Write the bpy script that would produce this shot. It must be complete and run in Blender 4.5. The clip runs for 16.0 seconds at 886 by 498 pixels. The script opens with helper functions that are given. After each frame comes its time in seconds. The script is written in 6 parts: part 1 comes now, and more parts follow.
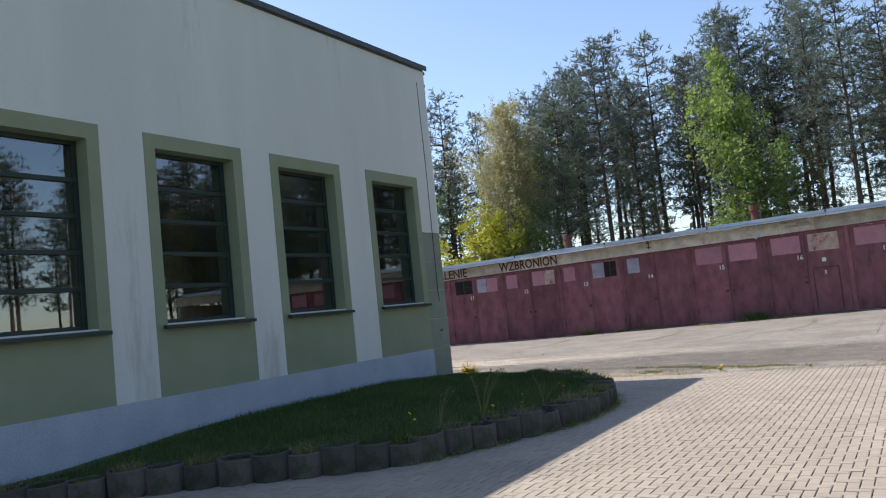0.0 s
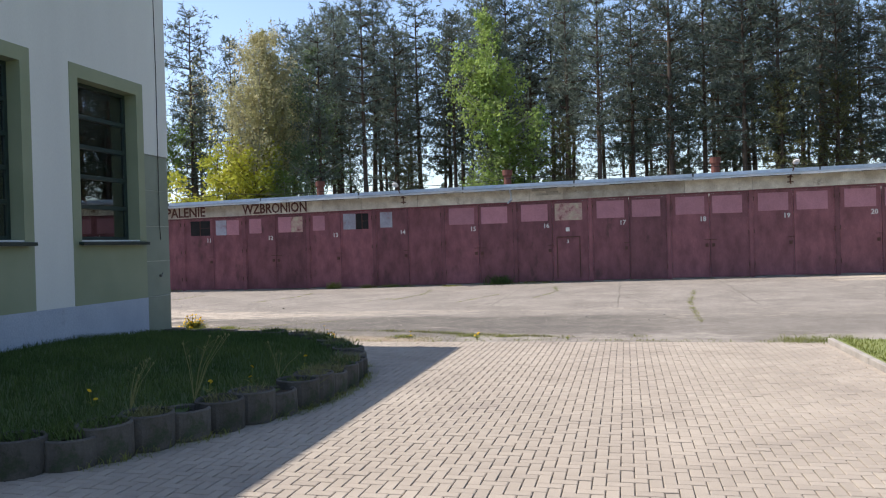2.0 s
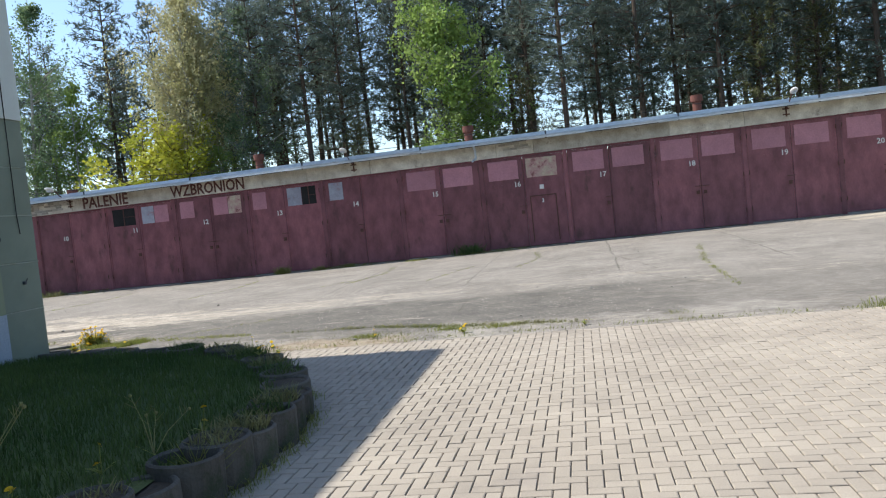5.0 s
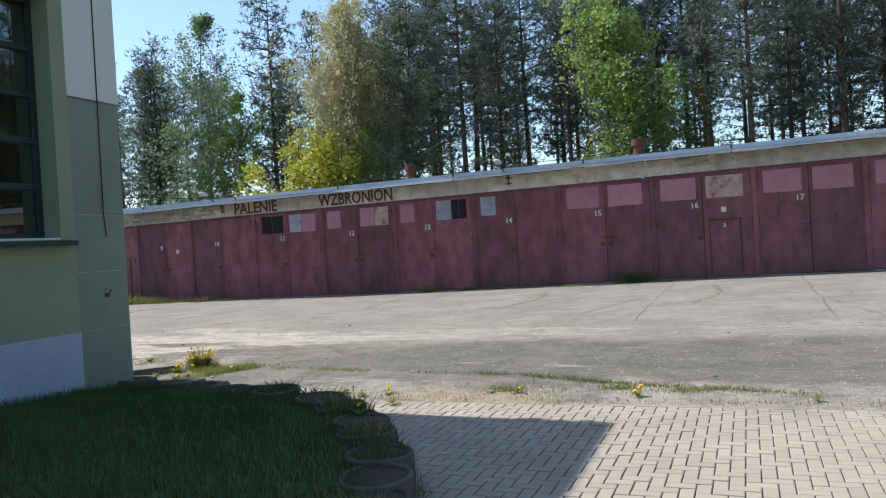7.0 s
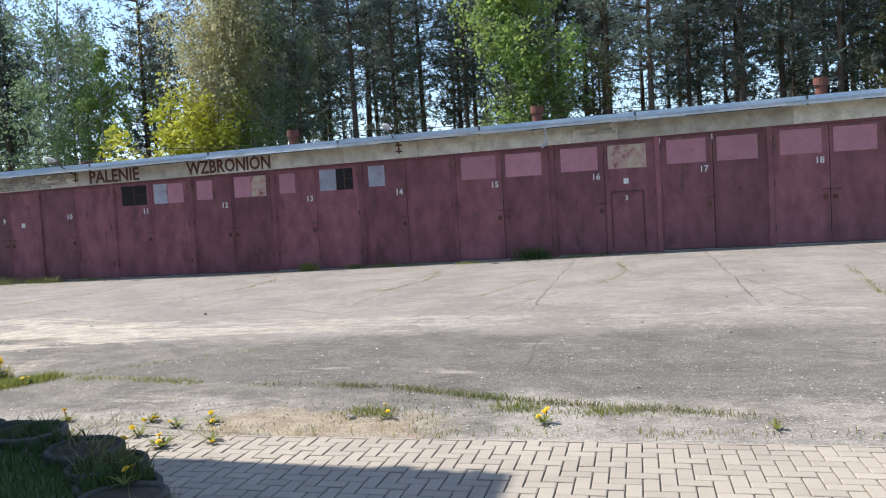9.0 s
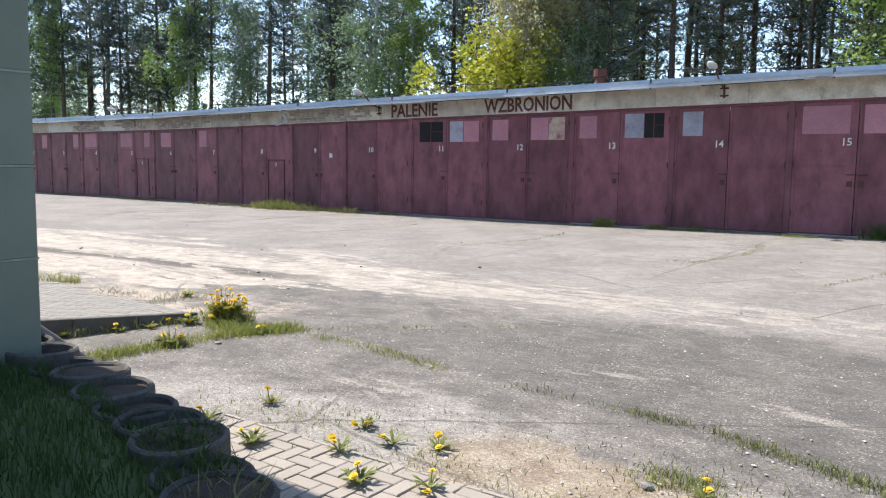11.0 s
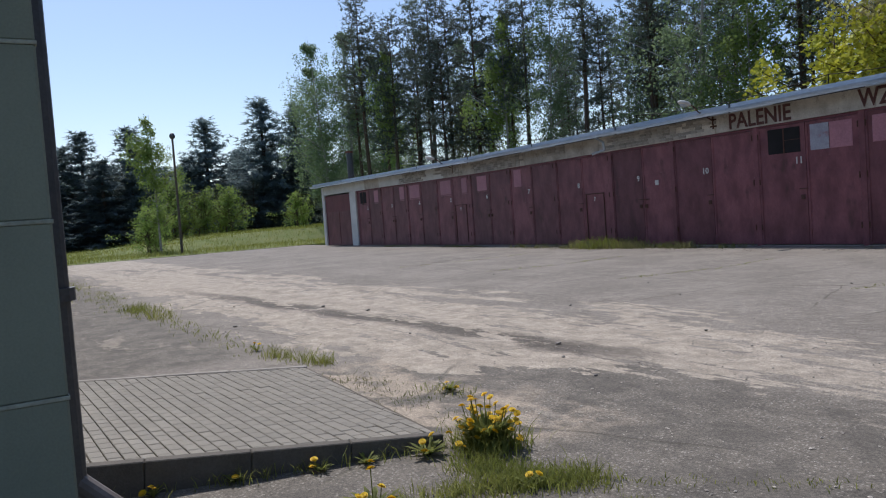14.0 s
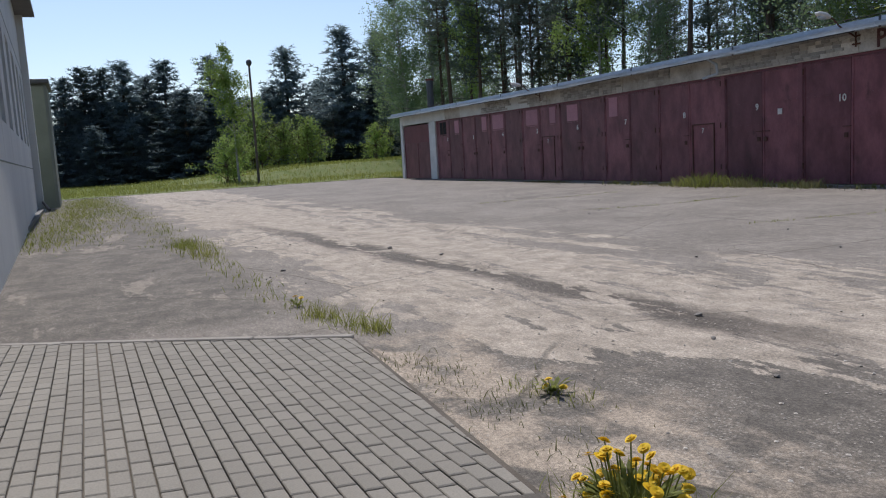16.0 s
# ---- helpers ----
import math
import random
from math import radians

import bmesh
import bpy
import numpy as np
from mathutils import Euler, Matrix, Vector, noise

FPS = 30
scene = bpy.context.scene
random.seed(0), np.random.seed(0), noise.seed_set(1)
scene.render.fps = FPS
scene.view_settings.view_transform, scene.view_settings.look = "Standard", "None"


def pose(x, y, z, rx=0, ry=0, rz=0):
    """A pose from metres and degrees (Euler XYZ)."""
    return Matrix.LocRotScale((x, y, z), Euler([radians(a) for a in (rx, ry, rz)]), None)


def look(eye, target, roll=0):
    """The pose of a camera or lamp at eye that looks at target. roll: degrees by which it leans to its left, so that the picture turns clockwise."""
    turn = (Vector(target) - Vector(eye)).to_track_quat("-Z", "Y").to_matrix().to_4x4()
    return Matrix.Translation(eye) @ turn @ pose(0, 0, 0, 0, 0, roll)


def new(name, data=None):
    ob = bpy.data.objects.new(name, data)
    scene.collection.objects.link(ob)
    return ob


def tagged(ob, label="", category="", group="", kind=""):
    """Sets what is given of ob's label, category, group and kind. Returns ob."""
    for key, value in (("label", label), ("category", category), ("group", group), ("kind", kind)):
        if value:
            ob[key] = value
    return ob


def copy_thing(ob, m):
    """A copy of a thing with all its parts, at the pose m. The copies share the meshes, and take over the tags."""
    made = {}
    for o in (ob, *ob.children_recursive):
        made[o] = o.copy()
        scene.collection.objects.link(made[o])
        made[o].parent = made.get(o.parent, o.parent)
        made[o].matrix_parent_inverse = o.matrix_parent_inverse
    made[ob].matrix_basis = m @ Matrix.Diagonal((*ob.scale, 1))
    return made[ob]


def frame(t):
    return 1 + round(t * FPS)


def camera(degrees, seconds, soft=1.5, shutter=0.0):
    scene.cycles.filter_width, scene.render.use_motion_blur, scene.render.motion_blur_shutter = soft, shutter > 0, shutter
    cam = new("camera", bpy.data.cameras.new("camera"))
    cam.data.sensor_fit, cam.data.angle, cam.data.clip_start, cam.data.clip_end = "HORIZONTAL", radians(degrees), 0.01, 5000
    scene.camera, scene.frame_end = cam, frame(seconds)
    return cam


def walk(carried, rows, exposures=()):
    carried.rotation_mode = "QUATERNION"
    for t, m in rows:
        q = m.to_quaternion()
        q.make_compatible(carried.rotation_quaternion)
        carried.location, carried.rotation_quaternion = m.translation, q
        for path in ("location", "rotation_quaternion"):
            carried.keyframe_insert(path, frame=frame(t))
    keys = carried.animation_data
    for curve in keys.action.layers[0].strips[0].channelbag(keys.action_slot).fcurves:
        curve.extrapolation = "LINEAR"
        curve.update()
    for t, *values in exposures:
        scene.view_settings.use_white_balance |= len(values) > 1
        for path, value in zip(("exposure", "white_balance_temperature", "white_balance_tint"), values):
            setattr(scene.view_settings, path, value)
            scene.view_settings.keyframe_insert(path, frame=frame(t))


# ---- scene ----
cam = camera(59.1, 16.0, soft=1.15)
PATH = [
    (0, (14.447, -30.262, 1.597), (13.412, -28.557, 1.753), -5.9),
    (0.5, (14.129, -29.788, 1.577), (13.351, -27.948, 1.674), -2.5),
    (0.6, (14.079, -29.687, 1.583), (13.517, -27.77, 1.674), -2.5),
    (1, (13.958, -29.275, 1.578), (13.445, -27.344, 1.654), -1.9),
    (1.5, (13.812, -28.825, 1.577), (13.332, -26.884, 1.619), -1.3),
    (2, (13.558, -28.321, 1.593), (13.102, -26.374, 1.581), -1.6),
    (2.5, (13.384, -27.789, 1.627), (12.874, -25.855, 1.605), -3.6),
    (3, (13.229, -27.308, 1.591), (12.94, -25.329, 1.536), -4.2),
    (3.5, (13.088, -26.79, 1.561), (12.832, -24.809, 1.467), -4.6),
    (3.7, (13.073, -26.576, 1.528), (12.839, -24.593, 1.426), -4.4),
    (5.8, (12.448, -24.234, 1.534), (11.995, -22.288, 1.453), -5.5),
    (6, (12.421, -24.032, 1.514), (11.983, -22.08, 1.486), -4.0),
    (6.5, (12.288, -23.535, 1.54), (11.872, -21.578, 1.521), -1.9),
    (7, (12.127, -22.877, 1.528), (11.399, -21.015, 1.513), -3.4),
    (7.5, (12.021, -22.429, 1.549), (11.385, -20.534, 1.479), -3.3),
    (8, (12.017, -21.957, 1.581), (11.571, -20.008, 1.526), -4.4),
    (8.2, (11.992, -21.767, 1.571), (11.577, -19.812, 1.509), -4.5),
    (10.3, (11.308, -19.42, 1.485), (10.294, -17.712, 1.256), -0.5),
    (10.5, (11.209, -19.258, 1.485), (10.084, -17.62, 1.257), -0.4),
    (11, (10.904, -18.845, 1.481), (9.749, -17.227, 1.271), 0.8),
    (11.5, (10.617, -18.343, 1.462), (9.326, -16.832, 1.242), -1.4),
    (12, (10.281, -17.948, 1.437), (8.997, -16.429, 1.225), -0.5),
    (12.5, (9.961, -17.491, 1.421), (8.524, -16.111, 1.251), -1.7),
    (13, (9.579, -17.15, 1.382), (8.046, -15.874, 1.227), -1.2),
    (13.5, (9.175, -16.836, 1.4), (7.58, -15.637, 1.258), -2.1),
    (14, (8.771, -16.52, 1.385), (7.051, -15.505, 1.291), -4.1),
    (14.5, (8.345, -16.259, 1.358), (6.641, -15.231, 1.166), -3.3),
    (15, (7.942, -15.974, 1.336), (6.186, -15.049, 1.092), -3.5),
    (15.5, (7.472, -15.804, 1.283), (5.72, -14.867, 1.05), -2.2),
    (16, (6.95, -15.596, 1.264), (5.142, -14.776, 1.019), -3.3),
]
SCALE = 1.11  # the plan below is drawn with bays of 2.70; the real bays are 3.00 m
EXPOSURES = [(t, e, k, w) for t, e, k, w in ((0, 0.86, 6400, 14), (0.5, 0.78, 6350, 13), (1, 0.85, 6450, 15), (2, 0.97, 6450, 15), (3.5, 0.99, 6350, 13), (6, 1.02, 6200, 7), (6.5, 1.0, 6200, 9), (7, 0.88, 6150, 8), (7.5, 0.95, 6150, 11), (8, 1.0, 6150, 11), (10.5, 1.29, 6150, 12), (11.2, 1.27, 6150, 13), (12.0, 1.12, 6100, 14), (12.5, 0.86, 6100, 12), (13.0, 0.48, 6050, 13), (13.2, 0.38, 6050, 14), (13.5, 0.28, 6050, 14), (14.5, 0.09, 6050, 15), (15, 0.13, 6050, 15), (16, 0.12, 6100, 15))]
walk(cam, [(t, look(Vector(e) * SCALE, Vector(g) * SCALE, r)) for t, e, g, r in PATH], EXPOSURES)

# ---------------------------------------------------------------- world and sun
SUN_FROM = Vector((-5.07, 0.28, 6.83)).normalized()
world = bpy.data.worlds.new("sky")
scene.world = world
world.use_nodes = True
wn = world.node_tree
sky = wn.nodes.new("ShaderNodeTexSky")
sky.sky_type = 'NISHITA'
sky.sun_disc = False
sky.sun_elevation = math.asin(SUN_FROM.z)
sky.sun_rotation = math.atan2(SUN_FROM.x, SUN_FROM.y)
sky.air_density = 1.0
sky.dust_density = 0.7
sky.ozone_density = 2.0
wn.links.new(sky.outputs[0], wn.nodes["Background"].inputs[0])
wn.nodes["Background"].inputs[1].default_value = 0.112
sun = new("sun", bpy.data.lights.new("sun", "SUN"))
sun.data.energy = 3.6
sun.data.angle = radians(0.55)
sun.data.color = (1.0, 0.95, 0.87)
sun.matrix_world = look(SUN_FROM * 60, (0, 0, 0))

# ---------------------------------------------------------------- materials
def mat(name, c1, c2, scale=3.0, rough=0.8, bump=0.25, fine=70.0, metal=0.0, rand=0.0, stretch=(1, 1, 1), stain=None, stain_scale=0.7, stain_at=0.6, spec=0.4, leaf=0.0, bump_dist=0.01, island=0.0, grain=0.28):
    """Two-scale surface: broad mix of two colours, fine grain, optional stains and per-piece variation."""
    m = bpy.data.materials.new(name)
    m.use_nodes = True
    t = m.node_tree
    n, l = t.nodes, t.links
    p = n["Principled BSDF"]
    co = n.new("ShaderNodeTexCoord")
    mp = n.new("ShaderNodeMapping")
    mp.inputs["Scale"].default_value = stretch
    l.new(co.outputs["Object"], mp.inputs["Vector"])
    a = n.new("ShaderNodeTexNoise"); a.inputs["Scale"].default_value = scale; a.inputs["Detail"].default_value = 5; a.inputs["Roughness"].default_value = 0.6
    b = n.new("ShaderNodeTexNoise"); b.inputs["Scale"].default_value = fine; b.inputs["Detail"].default_value = 3
    l.new(mp.outputs[0], a.inputs["Vector"]); l.new(mp.outputs[0], b.inputs["Vector"])
    r = n.new("ShaderNodeMapRange"); r.inputs["From Min"].default_value = 0.35; r.inputs["From Max"].default_value = 0.65
    l.new(a.outputs["Fac"], r.inputs["Value"])
    mix = n.new("ShaderNodeMix"); mix.data_type = 'RGBA'
    mix.inputs["A"].default_value = (*c1, 1); mix.inputs["B"].default_value = (*c2, 1)
    l.new(r.outputs[0], mix.inputs["Factor"])
    col = mix.outputs["Result"]
    if stain:
        s = n.new("ShaderNodeTexNoise"); s.inputs["Scale"].default_value = stain_scale; s.inputs["Detail"].default_value = 8; s.inputs["Roughness"].default_value = 0.7
        l.new(mp.outputs[0], s.inputs["Vector"])
        sr = n.new("ShaderNodeMapRange"); sr.inputs["From Min"].default_value = stain_at; sr.inputs["From Max"].default_value = stain_at + 0.1
        l.new(s.outputs["Fac"], sr.inputs["Value"])
        sm = n.new("ShaderNodeMix"); sm.data_type = 'RGBA'; sm.inputs["B"].default_value = (*stain, 1)
        l.new(col, sm.inputs["A"]); l.new(sr.outputs[0], sm.inputs["Factor"])
        col = sm.outputs["Result"]
    g = n.new("ShaderNodeMapRange"); g.inputs["To Min"].default_value = 1 - grain; g.inputs["To Max"].default_value = 1 + grain
    l.new(b.outputs["Fac"], g.inputs["Value"])
    val = g.outputs[0]
    for amount, node, out in ((rand, "ShaderNodeObjectInfo", "Random"), (island, "ShaderNodeNewGeometry", "Random Per Island")):
        if amount:
            o = n.new(node)
            q = n.new("ShaderNodeMapRange"); q.inputs["To Min"].default_value = 1 - amount; q.inputs["To Max"].default_value = 1 + amount
            l.new(o.outputs[out], q.inputs["Value"])
            k = n.new("ShaderNodeMath"); k.operation = 'MULTIPLY'
            l.new(val, k.inputs[0]); l.new(q.outputs[0], k.inputs[1])
            val = k.outputs[0]
    h = n.new("ShaderNodeVectorMath"); h.operation = 'SCALE'
    l.new(col, h.inputs[0]); l.new(val, h.inputs["Scale"])
    l.new(h.outputs[0], p.inputs["Base Color"])
    p.inputs["Roughness"].default_value = rough
    p.inputs["Metallic"].default_value = metal
    p.inputs["Specular IOR Level"].default_value = spec
    if bump:
        u = n.new("ShaderNodeBump"); u.inputs["Strength"].default_value = bump; u.inputs["Distance"].default_value = bump_dist
        l.new(b.outputs["Fac"], u.inputs["Height"]); l.new(u.outputs[0], p.inputs["Normal"])
    if leaf:
        tr = n.new("ShaderNodeBsdfTranslucent"); ms = n.new("ShaderNodeMixShader"); ms.inputs[0].default_value = leaf
        l.new(h.outputs[0], tr.inputs["Color"])
        l.new(p.outputs[0], ms.inputs[1]); l.new(tr.outputs[0], ms.inputs[2])
        l.new(ms.outputs[0], n["Material Output"].inputs["Surface"])
    return m

M_PLASTER = mat("plaster_grey_white", (0.60, 0.61, 0.57), (0.53, 0.54, 0.51), 0.7, 0.9, 0.06, 130, stretch=(1, 1, 0.16), stain=(0.45, 0.45, 0.41), stain_scale=1.5, stain_at=0.60, grain=0.10)
M_GREEN = mat("paint_green", (0.245, 0.270, 0.178), (0.212, 0.24, 0.153), 1.2, 0.85, 0.08, 110, stain=(0.19, 0.21, 0.15), stain_at=0.64, grain=0.12)
M_PLINTH = mat("paint_plinth", (0.36, 0.40, 0.46), (0.30, 0.34, 0.40), 1.5, 0.85, 0.2, 50, stain=(0.20, 0.21, 0.22), stain_at=0.62)
M_PIER = mat("panel_concrete_green", (0.215, 0.24, 0.188), (0.18, 0.202, 0.157), 1.4, 0.9, 0.12, 120, stain=(0.15, 0.16, 0.13), stain_at=0.64, grain=0.14)
M_LIP = mat("lip_mortar", (0.34, 0.36, 0.30), (0.24, 0.26, 0.21), 6, 0.9, 0.2, 60)
M_STEEL_GREEN = mat("steel_dark_green", (0.012, 0.026, 0.022), (0.02, 0.036, 0.03), 6, 0.45, 0.05)
M_DARK_IN = mat("hall_inside", (0.20, 0.20, 0.18), (0.15, 0.15, 0.14), 1.0, 0.9, 0.1)
M_DARK_FLOOR = mat("hall_floor", (0.12, 0.12, 0.11), (0.09, 0.09, 0.085), 1.0, 0.7, 0.1)
M_SHEET = mat("sheet_metal", (0.38, 0.46, 0.54), (0.52, 0.56, 0.60), 2.5, 0.5, 0.08, 30, metal=0.1, rand=0.12, stretch=(0.3, 1, 1), stain=(0.24, 0.23, 0.22), stain_scale=2.2, stain_at=0.60)
M_SHEET_DARK = mat("sheet_dark", (0.07, 0.075, 0.08), (0.10, 0.10, 0.10), 3, 0.5, 0.1, metal=0.4)
M_LINTEL = mat("concrete_lintel", (0.62, 0.585, 0.51), (0.40, 0.36, 0.30), 2.4, 0.92, 0.6, 30, rand=0.22, stain=(0.26, 0.23, 0.19), stain_scale=2.2, stain_at=0.575)
M_BARE_BRICK = mat("bare_grey_brick", (0.43, 0.405, 0.36), (0.32, 0.295, 0.255), 4, 0.92, 0.4, 60, rand=0.30)
M_WHITEWASH = mat("whitewash", (0.66, 0.66, 0.62), (0.55, 0.55, 0.51), 1.6, 0.9, 0.3, 40, stain=(0.36, 0.34, 0.30), stain_at=0.62)
M_DOOR = mat("door_paint_maroon", (0.232, 0.084, 0.094), (0.140, 0.046, 0.053), 2.3, 0.50, 0.12, 24, rand=0.24, stretch=(1.2, 1, 0.6), stain=(0.092, 0.036, 0.036), stain_scale=1.5, stain_at=0.585, grain=0.20)
M_POST = mat("post_paint_maroon", (0.170, 0.050, 0.058), (0.125, 0.036, 0.042), 2.0, 0.55, 0.2, 30, stretch=(1, 1, 0.4), stain=(0.07, 0.025, 0.02), stain_scale=2.5, stain_at=0.62)
M_PINK = mat("plate_pink", (0.42, 0.19, 0.22), (0.36, 0.16, 0.19), 2.0, 0.55, 0.12, 30, rand=0.12, stain=(0.27, 0.11, 0.12), stain_scale=2.5, stain_at=0.64)
M_PLATE_GREY = mat("plate_grey_blue", (0.36, 0.37, 0.42), (0.28, 0.27, 0.31), 3.0, 0.5, 0.15, 30, rand=0.15, stain=(0.30, 0.16, 0.18), stain_scale=3, stain_at=0.58)
M_PLATE_RUST = mat("plate_peeling", (0.46, 0.40, 0.28), (0.40, 0.19, 0.20), 5.0, 0.7, 0.3, 30, stain=(0.14, 0.06, 0.04), stain_scale=5, stain_at=0.56)
M_BLACK = mat("flat_black", (0.012, 0.012, 0.012), (0.02, 0.018, 0.018), 3, 0.9, 0.1)
M_WHITE = mat("white_paint", (0.72, 0.71, 0.66), (0.6, 0.58, 0.54), 6, 0.7, 0.1)
M_LETTER = mat("letter_paint", (0.085, 0.035, 0.032), (0.13, 0.06, 0.052), 5, 0.85, 0.3, 40, stain=(0.30, 0.26, 0.20), stain_scale=5, stain_at=0.66)
M_RUST = mat("rusty_iron", (0.075, 0.035, 0.025), (0.11, 0.05, 0.035), 8, 0.8, 0.3)
M_POT = mat("chimney_clay", (0.185, 0.070, 0.050), (0.14, 0.055, 0.040), 4, 0.85, 0.3)
M_ROOF = mat("roof_felt", (0.10, 0.10, 0.10), (0.15, 0.145, 0.14), 1.0, 0.9, 0.4)
M_BRICK = mat("paving_block", (0.335, 0.286, 0.224), (0.280, 0.237, 0.185), 0.8, 0.88, 0.4, 120, rand=0.07, island=0.07, bump_dist=0.004, stain=(0.25, 0.212, 0.172), stain_scale=0.8, stain_at=0.60)
M_BRICK_GREY = mat("paving_block_grey", (0.248, 0.226, 0.185), (0.206, 0.188, 0.154), 0.8, 0.88, 0.4, 120, rand=0.08, island=0.08, bump_dist=0.004)
M_JOINT = mat("joint_sand", (0.135, 0.113, 0.086), (0.090, 0.076, 0.058), 4, 0.95, 0.5, 120)
M_KERB = mat("kerb_concrete", (0.36, 0.33, 0.28), (0.27, 0.245, 0.21), 3, 0.9, 0.4, 90, stain=(0.15, 0.14, 0.11), stain_at=0.6)
M_KERB_DARK = mat("kerb_dark_concrete", (0.140, 0.124, 0.102), (0.098, 0.087, 0.071), 3, 0.9, 0.4, 90)
M_RING = mat("ring_concrete", (0.098, 0.090, 0.076), (0.062, 0.054, 0.044), 5, 0.94, 0.7, 60, rand=0.25, stain=(0.040, 0.052, 0.026), stain_scale=5, stain_at=0.53)
M_SOIL = mat("soil", (0.075, 0.055, 0.038), (0.045, 0.036, 0.026), 3, 0.98, 0.8, 30)
M_TURF = mat("turf", (0.050, 0.080, 0.022), (0.085, 0.105, 0.032), 0.6, 0.95, 0.8, 25)
# darker copy of the grass colour; part of the hall's shade is in it
M_BED = mat("bed_grass_blade_shaded", (0.046, 0.084, 0.016), (0.088, 0.128, 0.030), 1.3, 0.75, 0, leaf=0.3, island=0.25)
M_BLADE = mat("grass_blade", (0.185, 0.215, 0.045), (0.27, 0.275, 0.075), 0.9, 0.75, 0, leaf=0.5, island=0.28)
M_MEADOW = mat("meadow_turf", (0.120, 0.160, 0.036), (0.175, 0.192, 0.060), 1.1, 0.95, 0.8, 25)
M_BLADE_DRY = mat("grass_dry", (0.22, 0.20, 0.085), (0.15, 0.17, 0.06), 2, 0.8, 0, leaf=0.3, island=0.25)
M_FLOWER = mat("dandelion_yellow", (0.80, 0.56, 0.01), (0.72, 0.45, 0.01), 9, 0.7, 0, leaf=0.2)
# haze is put into this needle colour, making it lighter and bluer
M_PINE = mat("pine_needles_hazed", (0.108, 0.143, 0.118), (0.152, 0.178, 0.140), 0.4, 0.72, 0, rand=0.3, leaf=0.42)
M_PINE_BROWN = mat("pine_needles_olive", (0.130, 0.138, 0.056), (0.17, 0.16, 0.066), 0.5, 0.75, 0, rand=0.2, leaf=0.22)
# far spruces carry painted haze: colour paled and blued beyond real needles
M_SPRUCE = mat("spruce_needles_hazed", (0.150, 0.200, 0.205), (0.178, 0.225, 0.220), 0.5, 0.75, 0, rand=0.25, leaf=0.65)
M_BIRCH = mat("birch_leaves", (0.215, 0.315, 0.075), (0.29, 0.37, 0.10), 0.6, 0.6, 0, rand=0.15, leaf=0.5)
M_BIRCH_TAN = mat("birch_buds", (0.47, 0.42, 0.24), (0.40, 0.39, 0.17), 0.6, 0.7, 0, leaf=0.45)
M_BIRCH_SOFT = mat("aspen_leaves", (0.165, 0.240, 0.120), (0.215, 0.285, 0.140), 0.6, 0.6, 0, rand=0.15, leaf=0.5)
M_YELLOW = mat("maple_blossom", (0.48, 0.46, 0.045), (0.38, 0.41, 0.05), 0.8, 0.6, 0, leaf=0.4)
M_BARK = mat("pine_bark", (0.075, 0.055, 0.042), (0.11, 0.075, 0.052), 3, 0.95, 0.6, 20, stretch=(1, 1, 0.3))
M_BIRCH_BARK = mat("birch_bark", (0.42, 0.40, 0.36), (0.22, 0.20, 0.18), 4, 0.85, 0.3, 20, stretch=(1, 1, 2.5))
M_POLE = mat("pole_wood", (0.13, 0.10, 0.075), (0.09, 0.075, 0.06), 4, 0.9, 0.3, 30, stretch=(1, 1, 0.2))
M_PIPE = mat("dull_pipe_metal", (0.20, 0.175, 0.155), (0.15, 0.125, 0.105), 6, 0.6, 0.15, 40, metal=0.2)
M_CRUMB = mat("gravel_crumbs", (0.50, 0.455, 0.385), (0.34, 0.305, 0.255), 5, 0.9, 0, island=0.35)
M_RUBBLE = mat("rubble_crumbs", (0.15, 0.12, 0.09), (0.30, 0.26, 0.21), 5, 0.95, 0, island=0.4)
M_STONE = mat("stone_grey", (0.26, 0.24, 0.21), (0.18, 0.165, 0.145), 5, 0.9, 0.4)

def glass_mat():
    m = bpy.data.materials.new("window_glass")
    m.use_nodes = True
    n, l = m.node_tree.nodes, m.node_tree.links
    n.remove(n["Principled BSDF"])
    tr = n.new("ShaderNodeBsdfTransparent"); tr.inputs[0].default_value = (0.62, 0.68, 0.66, 1)
    gl = n.new("ShaderNodeBsdfGlossy"); gl.inputs["Roughness"].default_value = 0.012
    gl.inputs["Color"].default_value = (0.9, 0.95, 0.95, 1)
    fr = n.new("ShaderNodeFresnel"); fr.inputs["IOR"].default_value = 2.7
    mx = n.new("ShaderNodeMixShader")
    l.new(fr.outputs[0], mx.inputs[0]); l.new(tr.outputs[0], mx.inputs[1]); l.new(gl.outputs[0], mx.inputs[2])
    l.new(mx.outputs[0], n["Material Output"].inputs["Surface"])
    return m
M_GLASS = glass_mat()

